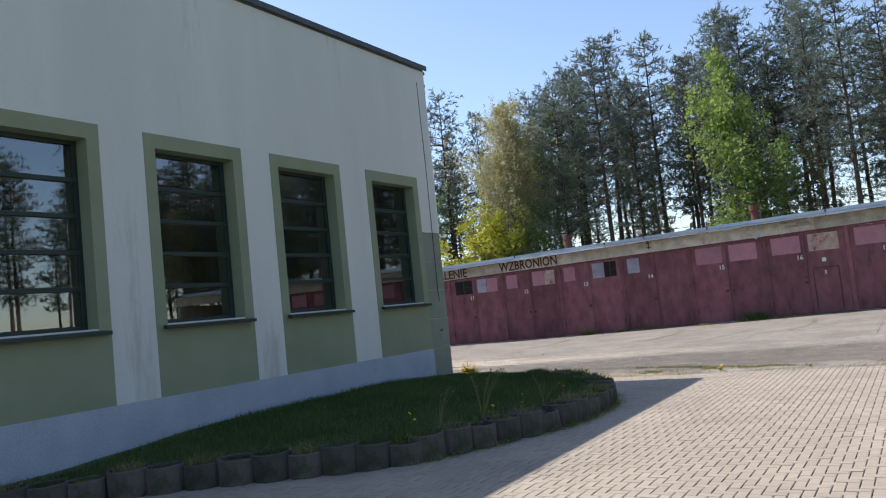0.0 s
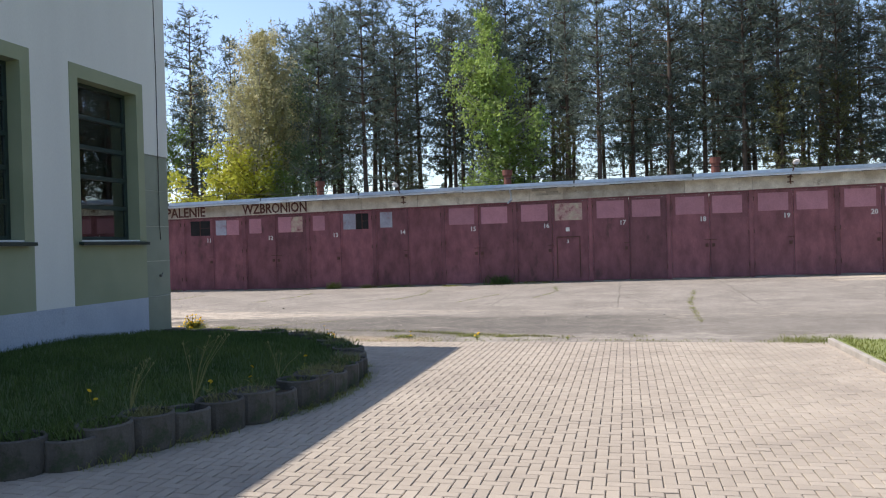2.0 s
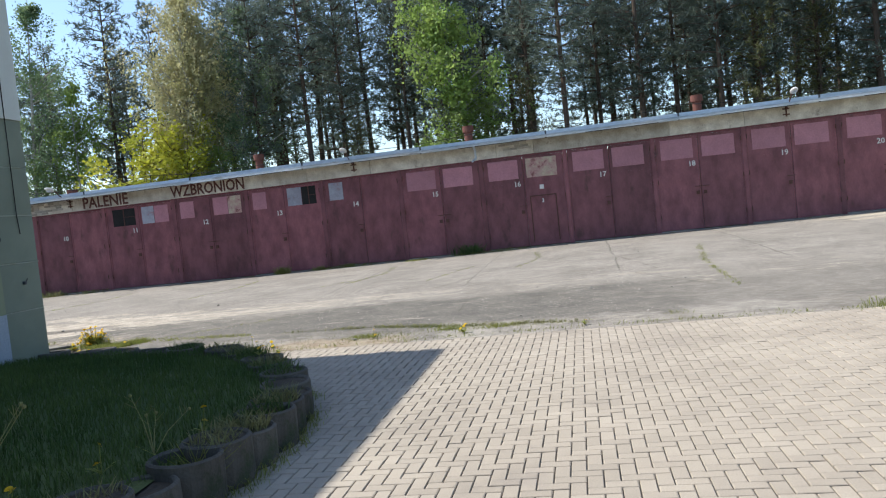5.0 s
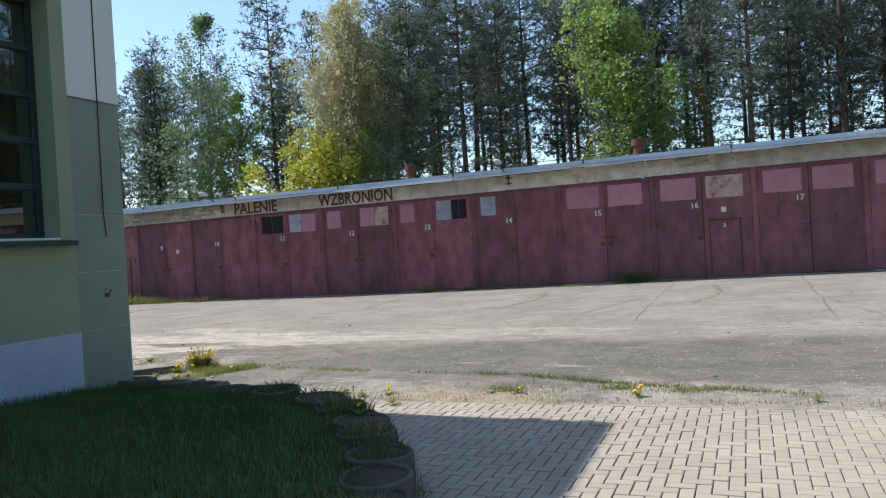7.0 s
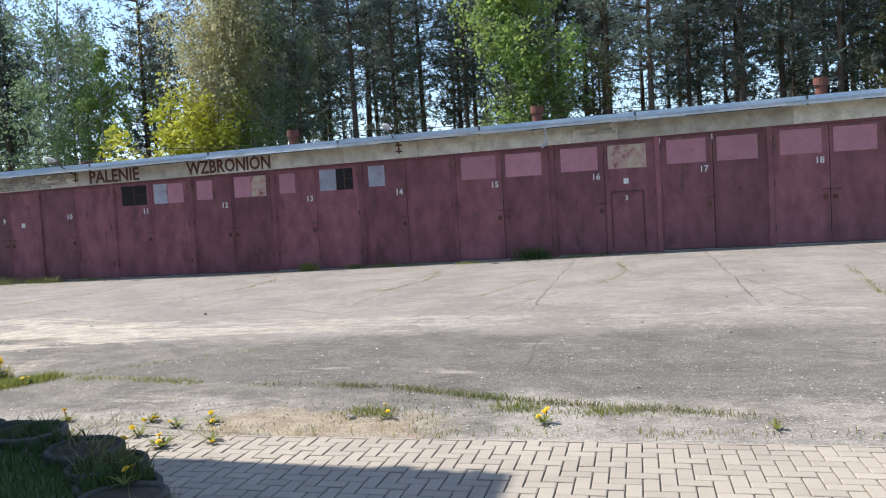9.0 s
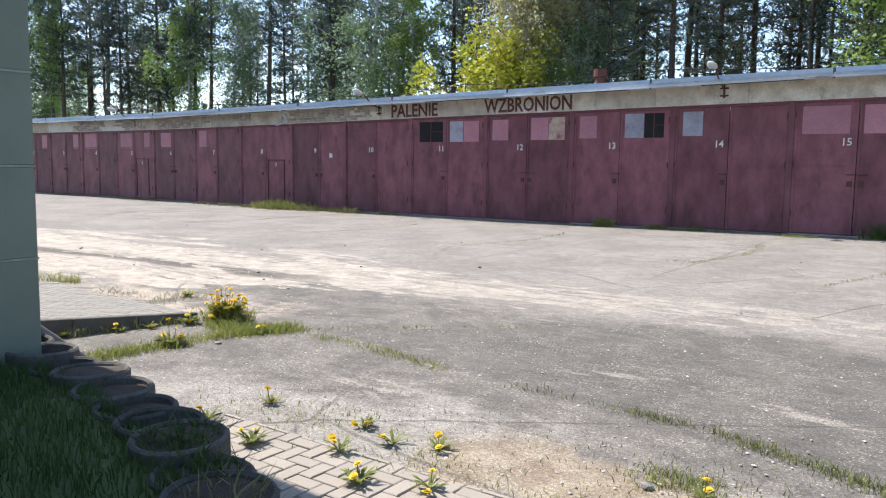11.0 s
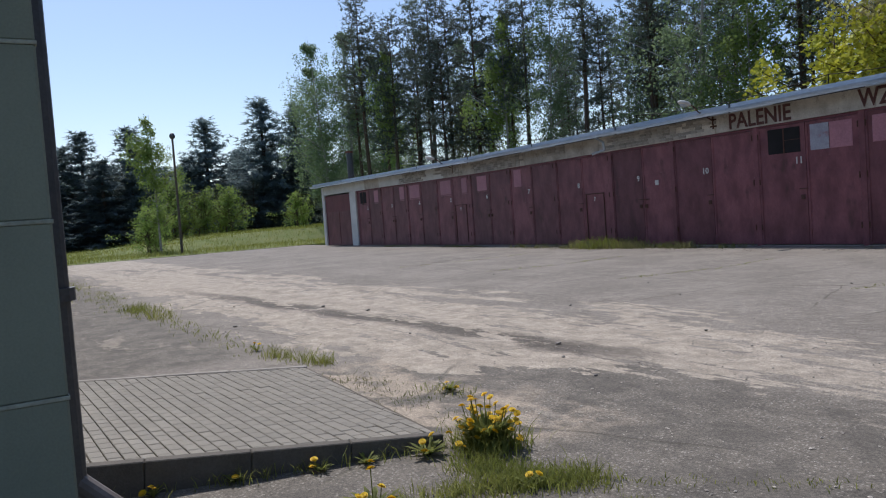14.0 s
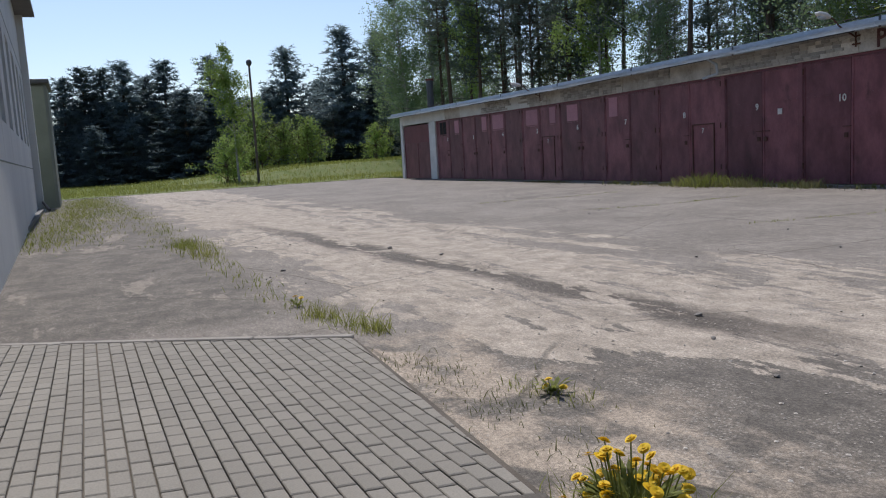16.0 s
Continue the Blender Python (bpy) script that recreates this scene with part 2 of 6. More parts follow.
def yard_mat():
    """Old concrete yard: grey slabs, darker asphalt patches, sandy drifts along the track, a dark rut."""
    m = bpy.data.materials.new("yard_surface")
    m.use_nodes = True
    n, l = m.node_tree.nodes, m.node_tree.links
    p = n["Principled BSDF"]
    co = n.new("ShaderNodeTexCoord")
    sep = n.new("ShaderNodeSeparateXYZ"); l.new(co.outputs["Object"], sep.inputs[0])
    def tex(scale, detail=6, stretch=(1, 1, 1), rough=0.62):
        mp = n.new("ShaderNodeMapping"); mp.inputs["Scale"].default_value = stretch
        l.new(co.outputs["Object"], mp.inputs["Vector"])
        q = n.new("ShaderNodeTexNoise"); q.inputs["Scale"].default_value = scale; q.inputs["Detail"].default_value = detail; q.inputs["Roughness"].default_value = rough
        l.new(mp.outputs[0], q.inputs["Vector"])
        return q.outputs["Fac"]
    def op(kind, a, b=None, clamp=False):
        q = n.new("ShaderNodeMath"); q.operation = kind; q.use_clamp = clamp
        for i, v in enumerate((a, b)):
            if v is None:
                continue
            if isinstance(v, (int, float)):
                q.inputs[i].default_value = v
            else:
                l.new(v, q.inputs[i])
        return q.outputs[0]
    def rng(v, lo, hi, a=0.0, b=1.0):
        q = n.new("ShaderNodeMapRange"); q.interpolation_type = 'SMOOTHSTEP'
        q.inputs["From Min"].default_value = lo; q.inputs["From Max"].default_value = hi
        q.inputs["To Min"].default_value = a; q.inputs["To Max"].default_value = b
        l.new(v, q.inputs["Value"])
        return q.outputs[0]
    def mixc(f, a, b):
        q = n.new("ShaderNodeMix"); q.data_type = 'RGBA'
        for key, v in (("A", a), ("B", b)):
            if isinstance(v, tuple):
                q.inputs[key].default_value = (*v, 1)
            else:
                l.new(v, q.inputs[key])
        l.new(f, q.inputs["Factor"])
        return q.outputs["Result"]
    X, Y = sep.outputs["X"], sep.outputs["Y"]
    wob = op("MULTIPLY", op("SUBTRACT", tex(0.35, 6), 0.5), 2.6)
    wob2 = op("MULTIPLY", op("SUBTRACT", tex(1.6, 7, (1, 1, 1), 0.7), 0.5), 1.5)
    yy = op("ADD", op("ADD", Y, wob), wob2)
    concrete = mixc(rng(tex(0.7), 0.38, 0.62), (0.238, 0.210, 0.175), (0.190, 0.167, 0.138))
    asphalt = mixc(rng(tex(2.2), 0.38, 0.62), (0.108, 0.096, 0.079), (0.150, 0.132, 0.107))
    # patched asphalt in front of the paving and along the hall
    dark = op("MULTIPLY", rng(yy, -15.75, -15.25), rng(op("ADD", yy, op("MULTIPLY", X, -0.06)), -12.6, -11.8, 1, 0))
    dark = op("MULTIPLY", dark, rng(op("ADD", X, wob2), 1.6, 2.6))
    dark = op("MULTIPLY", dark, rng(X, 11, 15, 1, 0.35))
    dark2 = op("MULTIPLY", rng(X, 0.9, 0.3), rng(op("ADD", Y, wob2), -13.7, -14.4))
    dark3 = op("MULTIPLY", op("MULTIPLY", rng(X, 4.3, 4.7), rng(X, 5.9, 5.5)), rng(yy, -14.2, -14.6))
    col = mixc(op("MULTIPLY", op("MAXIMUM", op("MAXIMUM", dark, dark2), dark3), 0.92), concrete, asphalt)
    # one darker resurfaced field between the joint with grass and the track
    ex = op("ADD", op("MULTIPLY", X, 0.694), op("MULTIPLY", Y, -0.718))
    field = op("MULTIPLY", rng(op("ADD", ex, op("MULTIPLY", wob2, 0.10)), 14.08, 14.16), rng(op("ADD", op("ADD", Y, op("MULTIPLY", X, 0.2)), op("MULTIPLY", wob2, 0.12)), -12.72, -12.62))
    field = op("MULTIPLY", op("MULTIPLY", field, rng(yy, -11.6, -12.1)), rng(X, 15.5, 12.0, 0.3, 1.0))
    col = mixc(op("MULTIPLY", field, 0.85), col, mixc(rng(tex(1.5, 7), 0.36, 0.64), (0.094, 0.084, 0.070), (0.132, 0.117, 0.096)))
    # sandy drifts along the track
    drift = op("ADD", op("MULTIPLY", tex(0.55, 10, (0.20, 1.3, 1), 0.70), 0.55), op("MULTIPLY", tex(2.4, 9, (0.30, 1.2, 1), 0.72), 0.45))
    south = op("ADD", yy, op("MULTIPLY", rng(X, 1.0, 7.0), -1.7))
    band = op("MULTIPLY", rng(south, -14.3, -12.9), rng(yy, -10.6, -8.6, 1, 0))
    ragged = op("MULTIPLY", op("SUBTRACT", tex(6.5, 9, (0.55, 1.1, 1), 0.72), 0.5), 0.20)
    cut = op("SUBTRACT", op("ADD", op("ADD", drift, ragged), op("MULTIPLY", band, 0.17)), op("MULTIPLY", rng(X, 1, 9), 0.085))
    sandf = op("MULTIPLY", rng(cut, 0.610, 0.624), rng(band, 0.02, 0.25))
    col = mixc(op("MULTIPLY", sandf, rng(X, 3.0, 10.0, 0.95, 0.5)), col, mixc(rng(tex(3.0, 8), 0.38, 0.62), (0.420, 0.360, 0.285), (0.310, 0.265, 0.207)))
    # pale sandy gravel next to the paving
    near = op("MULTIPLY", rng(yy, -16.6, -15.7), rng(yy, -15.1, -14.6, 1, 0))
    near = op("MULTIPLY", near, rng(X, 5.6, 7.0))
    col = mixc(op("MULTIPLY", near, rng(tex(1.3, 8), 0.40, 0.60, 0.0, 0.75)), col, (0.30, 0.268, 0.222))
    near2 = op("MULTIPLY", op("MULTIPLY", rng(X, 1.7, 2.2), rng(X, 5.4, 4.8)), op("MULTIPLY", rng(yy, -14.6, -14.1), rng(yy, -13.4, -13.0, 1, 0)))
    col = mixc(op("MULTIPLY", near2, rng(tex(2.6, 8), 0.40, 0.56)), col, (0.35, 0.29, 0.22))
    east = op("MULTIPLY", rng(op("ADD", X, wob2), 18.5, 20.5), rng(op("ADD", Y, wob2), -3.6, -2.6))
    col = mixc(op("MULTIPLY", east, rng(tex(0.8, 8, (0.3, 1, 1)), 0.42, 0.56)), col, (0.42, 0.36, 0.27))
    speck = rng(tex(5.5, 9, (0.45, 1.2, 1), 0.78), 0.575, 0.64)
    fresh = op("SUBTRACT", 1.0, op("MULTIPLY", op("MAXIMUM", dark, dark2), 0.75))
    col = mixc(op("MULTIPLY", op("MULTIPLY", speck, fresh), 0.55), col, (0.36, 0.325, 0.27))
    dirt = rng(tex(1.1, 9, (0.45, 1.3, 1), 0.7), 0.54, 0.66)
    col = mixc(op("MULTIPLY", op("MULTIPLY", dirt, fresh), 0.5), col, (0.145, 0.125, 0.10))
    # pale worn patches with crisp edges in the asphalt
    worn = op("MULTIPLY", rng(op("ADD", tex(0.9, 9, (0.4, 1.2, 1), 0.66), ragged), 0.585, 0.605), op("MAXIMUM", dark, dark2))
    col = mixc(op("MULTIPLY", worn, 0.75), col, (0.262, 0.228, 0.182))
    # brown earth at the corner of the paving
    earth = op("MULTIPLY", op("MULTIPLY", rng(op("ADD", X, wob2), 8.4, 8.8), rng(op("ADD", X, wob2), 10.6, 10.0)), op("MULTIPLY", rng(op("ADD", Y, wob2), -16.2, -15.9), rng(op("ADD", Y, wob2), -15.2, -15.45)))
    col = mixc(op("MULTIPLY", earth, 0.85), col, mixc(rng(tex(3.5, 6), 0.4, 0.6), (0.215, 0.155, 0.095), (0.28, 0.225, 0.15)))
    # dark wheel rut
    rw = op("ADD", op("ADD", Y, op("MULTIPLY", X, -0.07)), op("MULTIPLY", op("SUBTRACT", tex(1.2, 8, (0.5, 1, 1), 0.7), 0.5), 0.9))
    rut = op("MULTIPLY", rng(rw, -12.25, -12.02), rng(rw, -11.80, -11.55, 1, 0))
    rut = op("MULTIPLY", rut, op("MULTIPLY", rng(X, -13, -4), rng(X, 2.8, 4.6, 1, 0)))
    rut = op("MULTIPLY", rut, rng(op("ADD", tex(2.0, 8, (0.4, 1, 1), 0.7), ragged), 0.42, 0.47))
    col = mixc(op("MULTIPLY", rut, 0.92), col, (0.085, 0.072, 0.058))
    # slab joints, wobbling a little
    jw = op("MULTIPLY", op("SUBTRACT", tex(1.3, 5), 0.5), 0.22)
    jx = op("ABSOLUTE", op("SUBTRACT", op("FRACT", op("DIVIDE", op("ADD", op("ADD", X, jw), 0.6), 3.1)), 0.5))
    jy = op("ABSOLUTE", op("SUBTRACT", op("FRACT", op("DIVIDE", op("ADD", op("ADD", Y, jw), 0.3), 4.2)), 0.5))
    joint = op("MAXIMUM", rng(jx, 0.007, 0.003), rng(jy, 0.005, 0.002))
    joint = op("MULTIPLY", joint, op("MULTIPLY", rng(tex(0.5, 4), 0.36, 0.50), rng(Y, -10.5, -9.0)))
    col = mixc(op("MULTIPLY", joint, 0.8), col, (0.10, 0.09, 0.07))
    v = n.new("ShaderNodeTexVoronoi"); v.feature = 'DISTANCE_TO_EDGE'; v.inputs["Scale"].default_value = 0.32
    wv = n.new("ShaderNodeMix"); wv.data_type = 'VECTOR'; wv.inputs["Factor"].default_value = 0.12
    nz = n.new("ShaderNodeTexNoise"); nz.inputs["Scale"].default_value = 1.4; nz.inputs["Detail"].default_value = 6
    l.new(co.outputs["Object"], nz.inputs["Vector"])
    l.new(co.outputs["Object"], wv.inputs["A"]); l.new(nz.outputs["Color"], wv.inputs["B"])
    l.new(wv.outputs["Result"], v.inputs["Vector"])
    crack = op("MULTIPLY", rng(v.outputs["Distance"], 0.006, 0.0015), rng(tex(0.4, 3), 0.46, 0.56))
    col = mixc(op("MULTIPLY", crack, 0.6), col, (0.09, 0.08, 0.06))
    chips = n.new("ShaderNodeTexVoronoi"); chips.inputs["Scale"].default_value = 42
    l.new(co.outputs["Object"], chips.inputs["Vector"])
    chip = op("MULTIPLY", rng(chips.outputs["Distance"], 0.34, 0.22), rng(tex(2.2, 5), 0.42, 0.56))
    col = mixc(op("MULTIPLY", chip, 0.6), col, (0.36, 0.33, 0.28))
    fine = tex(48, 5)
    grit = tex(170, 3)
    mid = tex(9, 9, (0.7, 1.2, 1), 0.75)
    sc = n.new("ShaderNodeVectorMath"); sc.operation = 'SCALE'
    l.new(col, sc.inputs[0])
    l.new(op("MULTIPLY", op("MULTIPLY", rng(fine, 0.38, 0.62, 0.80, 1.20), rng(grit, 0.38, 0.62, 0.74, 1.26)), rng(mid, 0.36, 0.64, 0.84, 1.15)), sc.inputs["Scale"])
    l.new(sc.outputs[0], p.inputs["Base Color"])
    p.inputs["Roughness"].default_value = 0.9
    p.inputs["Specular IOR Level"].default_value = 0.3
    bp = n.new("ShaderNodeBump"); bp.inputs["Strength"].default_value = 0.55; bp.inputs["Distance"].default_value = 0.008
    hgt = op("SUBTRACT", op("ADD", fine, op("MULTIPLY", tex(7, 6), 1.2)), op("MULTIPLY", op("MAXIMUM", joint, op("MAXIMUM", crack, rut)), 1.6))
    l.new(hgt, bp.inputs["Height"]); l.new(bp.outputs[0], p.inputs["Normal"])
    return m
M_YARD = yard_mat()

# ---------------------------------------------------------------- small builders
def mesh_of(name, verts, faces, material):
    me = bpy.data.meshes.new(name)
    me.from_pydata([tuple(v) for v in verts], [], [tuple(f) for f in faces])
    me.materials.append(material)
    me.validate()
    return me

def box(bm, x0, y0, z0, x1, y1, z1, bevel=0.0):
    m = Matrix.LocRotScale(((x0 + x1) / 2, (y0 + y1) / 2, (z0 + z1) / 2), None, (abs(x1 - x0), abs(y1 - y0), abs(z1 - z0)))
    g = bmesh.ops.create_cube(bm, size=1, matrix=m)
    if bevel:
        es = list({e for v in g["verts"] for e in v.link_edges})
        bmesh.ops.bevel(bm, geom=es, offset=bevel, segments=1, affect='EDGES')

def rod(bm, a, b, r0, r1=None, n=8):
    a, b = Vector(a), Vector(b)
    d = b - a
    m = Matrix.Translation((a + b) / 2) @ d.to_track_quat('Z', 'Y').to_matrix().to_4x4()
    bmesh.ops.create_cone(bm, cap_ends=True, segments=n, radius1=r0, radius2=r0 if r1 is None else r1, depth=d.length, matrix=m)

def part(name, bm, material, parent, label=""):
    """Links a bmesh, or ready mesh data, as one mesh object under a thing or a part."""
    if isinstance(bm, bmesh.types.BMesh):
        me = bpy.data.meshes.new(name)
        bm.to_mesh(me)
        bm.free()
        me.materials.append(material)
    else:
        me = bm
    ob = new(name, me)
    ob.parent = parent
    if label:
        ob["label"] = label
    return ob

def thing(name, label, category, group="", kind="", at=(0, 0, 0)):
    ob = new(name)
    ob.empty_display_size = 0.1
    ob.location = at
    return tagged(ob, label, category, group, kind)

def flat(name, bm, material, label, category, kind="structure", group=""):
    me = bpy.data.meshes.new(name)
    bm.to_mesh(me)
    bm.free()
    me.materials.append(material)
    return tagged(new(name, me), label, category, group, kind)

def lettering(text, height, depth, bold=0.0):
    c = bpy.data.curves.new("lettering", 'FONT')
    c.body, c.size, c.extrude, c.offset = text, height / 0.69, depth, bold
    c.resolution_u = 2
    o = bpy.data.objects.new("lettering", c)
    scene.collection.objects.link(o)
    me = bpy.data.meshes.new_from_object(o.evaluated_get(bpy.context.evaluated_depsgraph_get()))
    bpy.data.objects.remove(o)
    xs = [v.co.x for v in me.vertices]
    return me, min(xs), max(xs)

def rise(x, y):
    """The yard climbs gently to the far right doors."""
    k = min(1.0, max(0.0, (y + 13) / 11))
    return 0.0105 * max(0.0, x) * k * k * (3 - 2 * k)

# ---------------------------------------------------------------- ground
def grid_sheet(name, xs, ys, height, material, label, category):
    verts = [(x, y, height(x, y)) for y in ys for x in xs]
    w = len(xs)
    faces = [(j * w + i, j * w + i + 1, (j + 1) * w + i + 1, (j + 1) * w + i) for j in range(len(ys) - 1) for i in range(w - 1)]
    ob = new(name, mesh_of(name, verts, faces, material))
    return tagged(ob, label, category, "", "structure")

def far_steps(lo, hi, step):
    near = [lo + i * step for i in range(int((hi - lo) / step) + 1)]
    return [-1500, -500, -200, -120] + [v for v in near if -110 < v < 110] + [120, 200, 500, 1500]

def ground_height(x, y):
    if -48 < x < 48 and -46 < y < 7:
        return -0.09
    z = -0.015
    if x < -33 and y > -13:
        z += 0.9 * min(1, (-33 - x) / 10) * min(1, max(0, (y + 11) / 12))
    if y > 8:
        z += 0.25 * min(1, (y - 8) / 8)
    return z + 0.05 * noise.noise(Vector((x * 0.2, y * 0.2, 0)))

ground = grid_sheet("ground", far_steps(-108, 108, 3), far_steps(-108, 108, 3), ground_height, M_MEADOW, "uneven green turf and forest floor reaching the horizon", "ground")
yard_x = [-36 + i * 0.75 for i in range(57)] + [6.2 + i * 0.3 for i in range(36)] + [17.2 + i * 0.8 for i in range(30)]
yard_y = [-16.35, -16.15, -15.95, -15.8, -15.65, -15.5, -15.35] + [-15.0 + i * 0.6 for i in range(26)] + [0.3]
yard = grid_sheet("yard", yard_x, yard_y, lambda x, y: rise(x, y) + 0.012 * noise.noise(Vector((x * 0.5, y * 0.5, 3))) - (0.03 * max(0, (-15.75 - y) / 0.6) + (0.05 if y < -16.1 else 0) if x > 7.0 else 0) + (0.010 * noise.noise(Vector((x * 2.1, y * 2.1, 7))) if y < -15.2 else 0), M_YARD, "weathered concrete yard with sandy drifts, cracks and wheel ruts", "yard")
side_x = [-36 + i * 0.75 for i in range(58)] + [7.2]
apron = grid_sheet("yard_apron", side_x, [-17.6, -16.6, -15.9], lambda x, y: 0.012 * noise.noise(Vector((x * 0.5, y * 0.5, 3))), M_YARD, "cracked concrete strip along the hall wall", "yard")

# ---------------------------------------------------------------- hall
HX, HY, HTOP = 5.93, -16.31, 6.68
hall = thing("factory_hall", "grey-white rendered industrial hall with green window surrounds", "building")
WIN_Y = [-17.87, -20.37, -22.72, -25.12, -27.52, -29.92]
OW, OZ0, OZ1 = 0.70, 1.80, 4.14

def wall_with_holes(along0, along1, holes, z0, z1, place):
    """Boxes round rectangular openings; place(bm, a0, z0, a1, z1) adds one."""
    bm = bmesh.new()
    cuts = sorted(holes)
    a = along0
    for h0, h1, hz0, hz1 in cuts:
        place(bm, a, z0, h0, z1)
        place(bm, h0, z0, h1, hz0)
        place(bm, h0, hz1, h1, z1)
        a = h1
    place(bm, a, z0, along1, z1)
    bmesh.ops.remove_doubles(bm, verts=bm.verts[:], dist=0.0005)
    return bm

holes_e = [(y - OW, y + OW, OZ0, OZ1) for y in WIN_Y]
part("wall", wall_with_holes(-38.0, -16.995, holes_e, 0.0, HTOP, lambda bm, a, b, c, d: box(bm, HX - 0.38, a, b, HX, c, d)), M_PLASTER, hall)
bm = bmesh.new()
box(bm, HX - 0.38, -16.995, 3.21, HX, HY, HTOP)
part("wall", bm, M_PLASTER, hall)
# bare corner pier, cast in courses with open joints
for z0, z1 in ((0.0, 0.86), (0.866, 1.445), (1.451, 2.025), (2.031, 2.615), (2.621, 3.204)):
    bm = bmesh.new()
    box(bm, HX - 0.38, -16.995, z0, HX - 0.012, HY, z1, 0.008)
    part("corner_panel", bm, M_PIER, hall, "bare greenish concrete corner panel")
for z in (0.863, 1.448, 2.028, 2.618):
    bm = bmesh.new()
    box(bm, HX - 0.014, -16.995, z - 0.008, HX - 0.008, HY + 0.004, z + 0.006, 0.002)
    box(bm, HX - 0.36, HY, z - 0.008, HX - 0.014, HY + 0.004, z + 0.006)
    part("mortar_lip", bm, M_LIP, hall, "pale mortar squeezed out of the panel joint")
bm = bmesh.new()
cable = [(HX + 0.004, -16.62, 6.4), (HX + 0.008, -16.60, 4.6), (HX + 0.006, -16.615, 2.05), (HX + 0.012, -16.60, 1.80)]
for a, b in zip(cable, cable[1:]):
    rod(bm, a, b, 0.006, n=5)
part("cable", bm, M_BLACK, hall, "thin dark cable down the corner")
bm = bmesh.new(); box(bm, HX - 0.012, -16.645, 1.18, HX + 0.03, -16.61, 1.22, 0.006); rod(bm, (HX + 0.02, -16.63, 1.20), (HX + 0.035, -16.60, 1.25), 0.008, n=6); part("bracket", bm, M_SHEET_DARK, hall)
NWIN = [(-22.0 + i * 2.6, -20.6 + i * 2.6) for i in range(10)]
holes_n = [(a, b, 2.2, 4.4) for a, b in NWIN]
part("wall", wall_with_holes(-24.0, HX - 0.38, holes_n, 0.0, HTOP, lambda bm, a, b, c, d: box(bm, a, HY - 0.38, b, c, HY, d)), M_PLASTER, hall)
bm = bmesh.new(); box(bm, -24.0, -38, 0, -23.6, HY - 0.38, HTOP); part("wall", bm, M_PLASTER, hall)
bm = bmesh.new(); box(bm, -23.6, -38.0, 0, HX - 0.38, -37.6, HTOP); part("wall", bm, M_PLASTER, hall)
bm = bmesh.new(); box(bm, -24.0, -38, HTOP, HX, HY, HTOP + 0.10); part("roof", bm, M_ROOF, hall)
bm = bmesh.new(); box(bm, -23.6, -37.6, 0.02, HX - 0.38, HY - 0.38, 0.12); part("hall_floor", bm, M_DARK_FLOOR, hall)
# partition and roof beams seen dimly through the glass, with an opening towards daylight
bm = wall_with_holes(-37.6, HY - 0.38, [(y - 0.8, y + 0.8, 2.6, 3.9) for y in (-34.5, -31.0, -27.5, -24.0, -20.5)], 0.12, HTOP - 0.02, lambda bm, a, b, c, d: box(bm, -6.2, a, b, -6.0, c, d))
part("partition", bm, M_DARK_IN, hall, "dim grey inner partition")
for i, y in enumerate((-18.2, -21.4, -24.6, -27.8, -31.0)):
    bm = bmesh.new()
    box(bm, -6.0, y - 0.12, 5.5, HX - 0.38, y + 0.12, 5.85)
    for k in range(6):
        rod(bm, (-6 + k * 1.9, y, 5.5), (-5.05 + k * 1.9, y, 4.9), 0.04, n=6)
        rod(bm, (-5.05 + k * 1.9, y, 4.9), (-4.1 + k * 1.9, y, 5.5), 0.04, n=6)
    rod(bm, (-6, y, 4.9), (HX - 0.38, y, 4.9), 0.05, n=6)
    part("roof_truss", bm, M_SHEET_DARK, hall)
# thin sheet flashing with a drip edge
bm = bmesh.new()
box(bm, HX - 0.45, -38, HTOP + 0.10, HX + 0.06, HY + 0.06, HTOP + 0.13)
box(bm, HX + 0.035, -38, HTOP + 0.03, HX + 0.06, HY + 0.06, HTOP + 0.10)
part("flashing", bm, M_SHEET_DARK, hall)
bm = bmesh.new()
box(bm, -24, HY - 0.40, HTOP + 0.10, HX - 0.45, HY + 0.06, HTOP + 0.13)
part("flashing", bm, M_SHEET_DARK, hall)
for dz in (0.0, -0.28, -0.42):
    bm = bmesh.new(); box(bm, HX - 0.10, HY, HTOP - 0.03 + dz, HX - 0.02, HY + 0.10 + dz * 0.1, HTOP + 0.03 + dz, 0.006)
    part("bracket", bm, M_SHEET_DARK, hall)
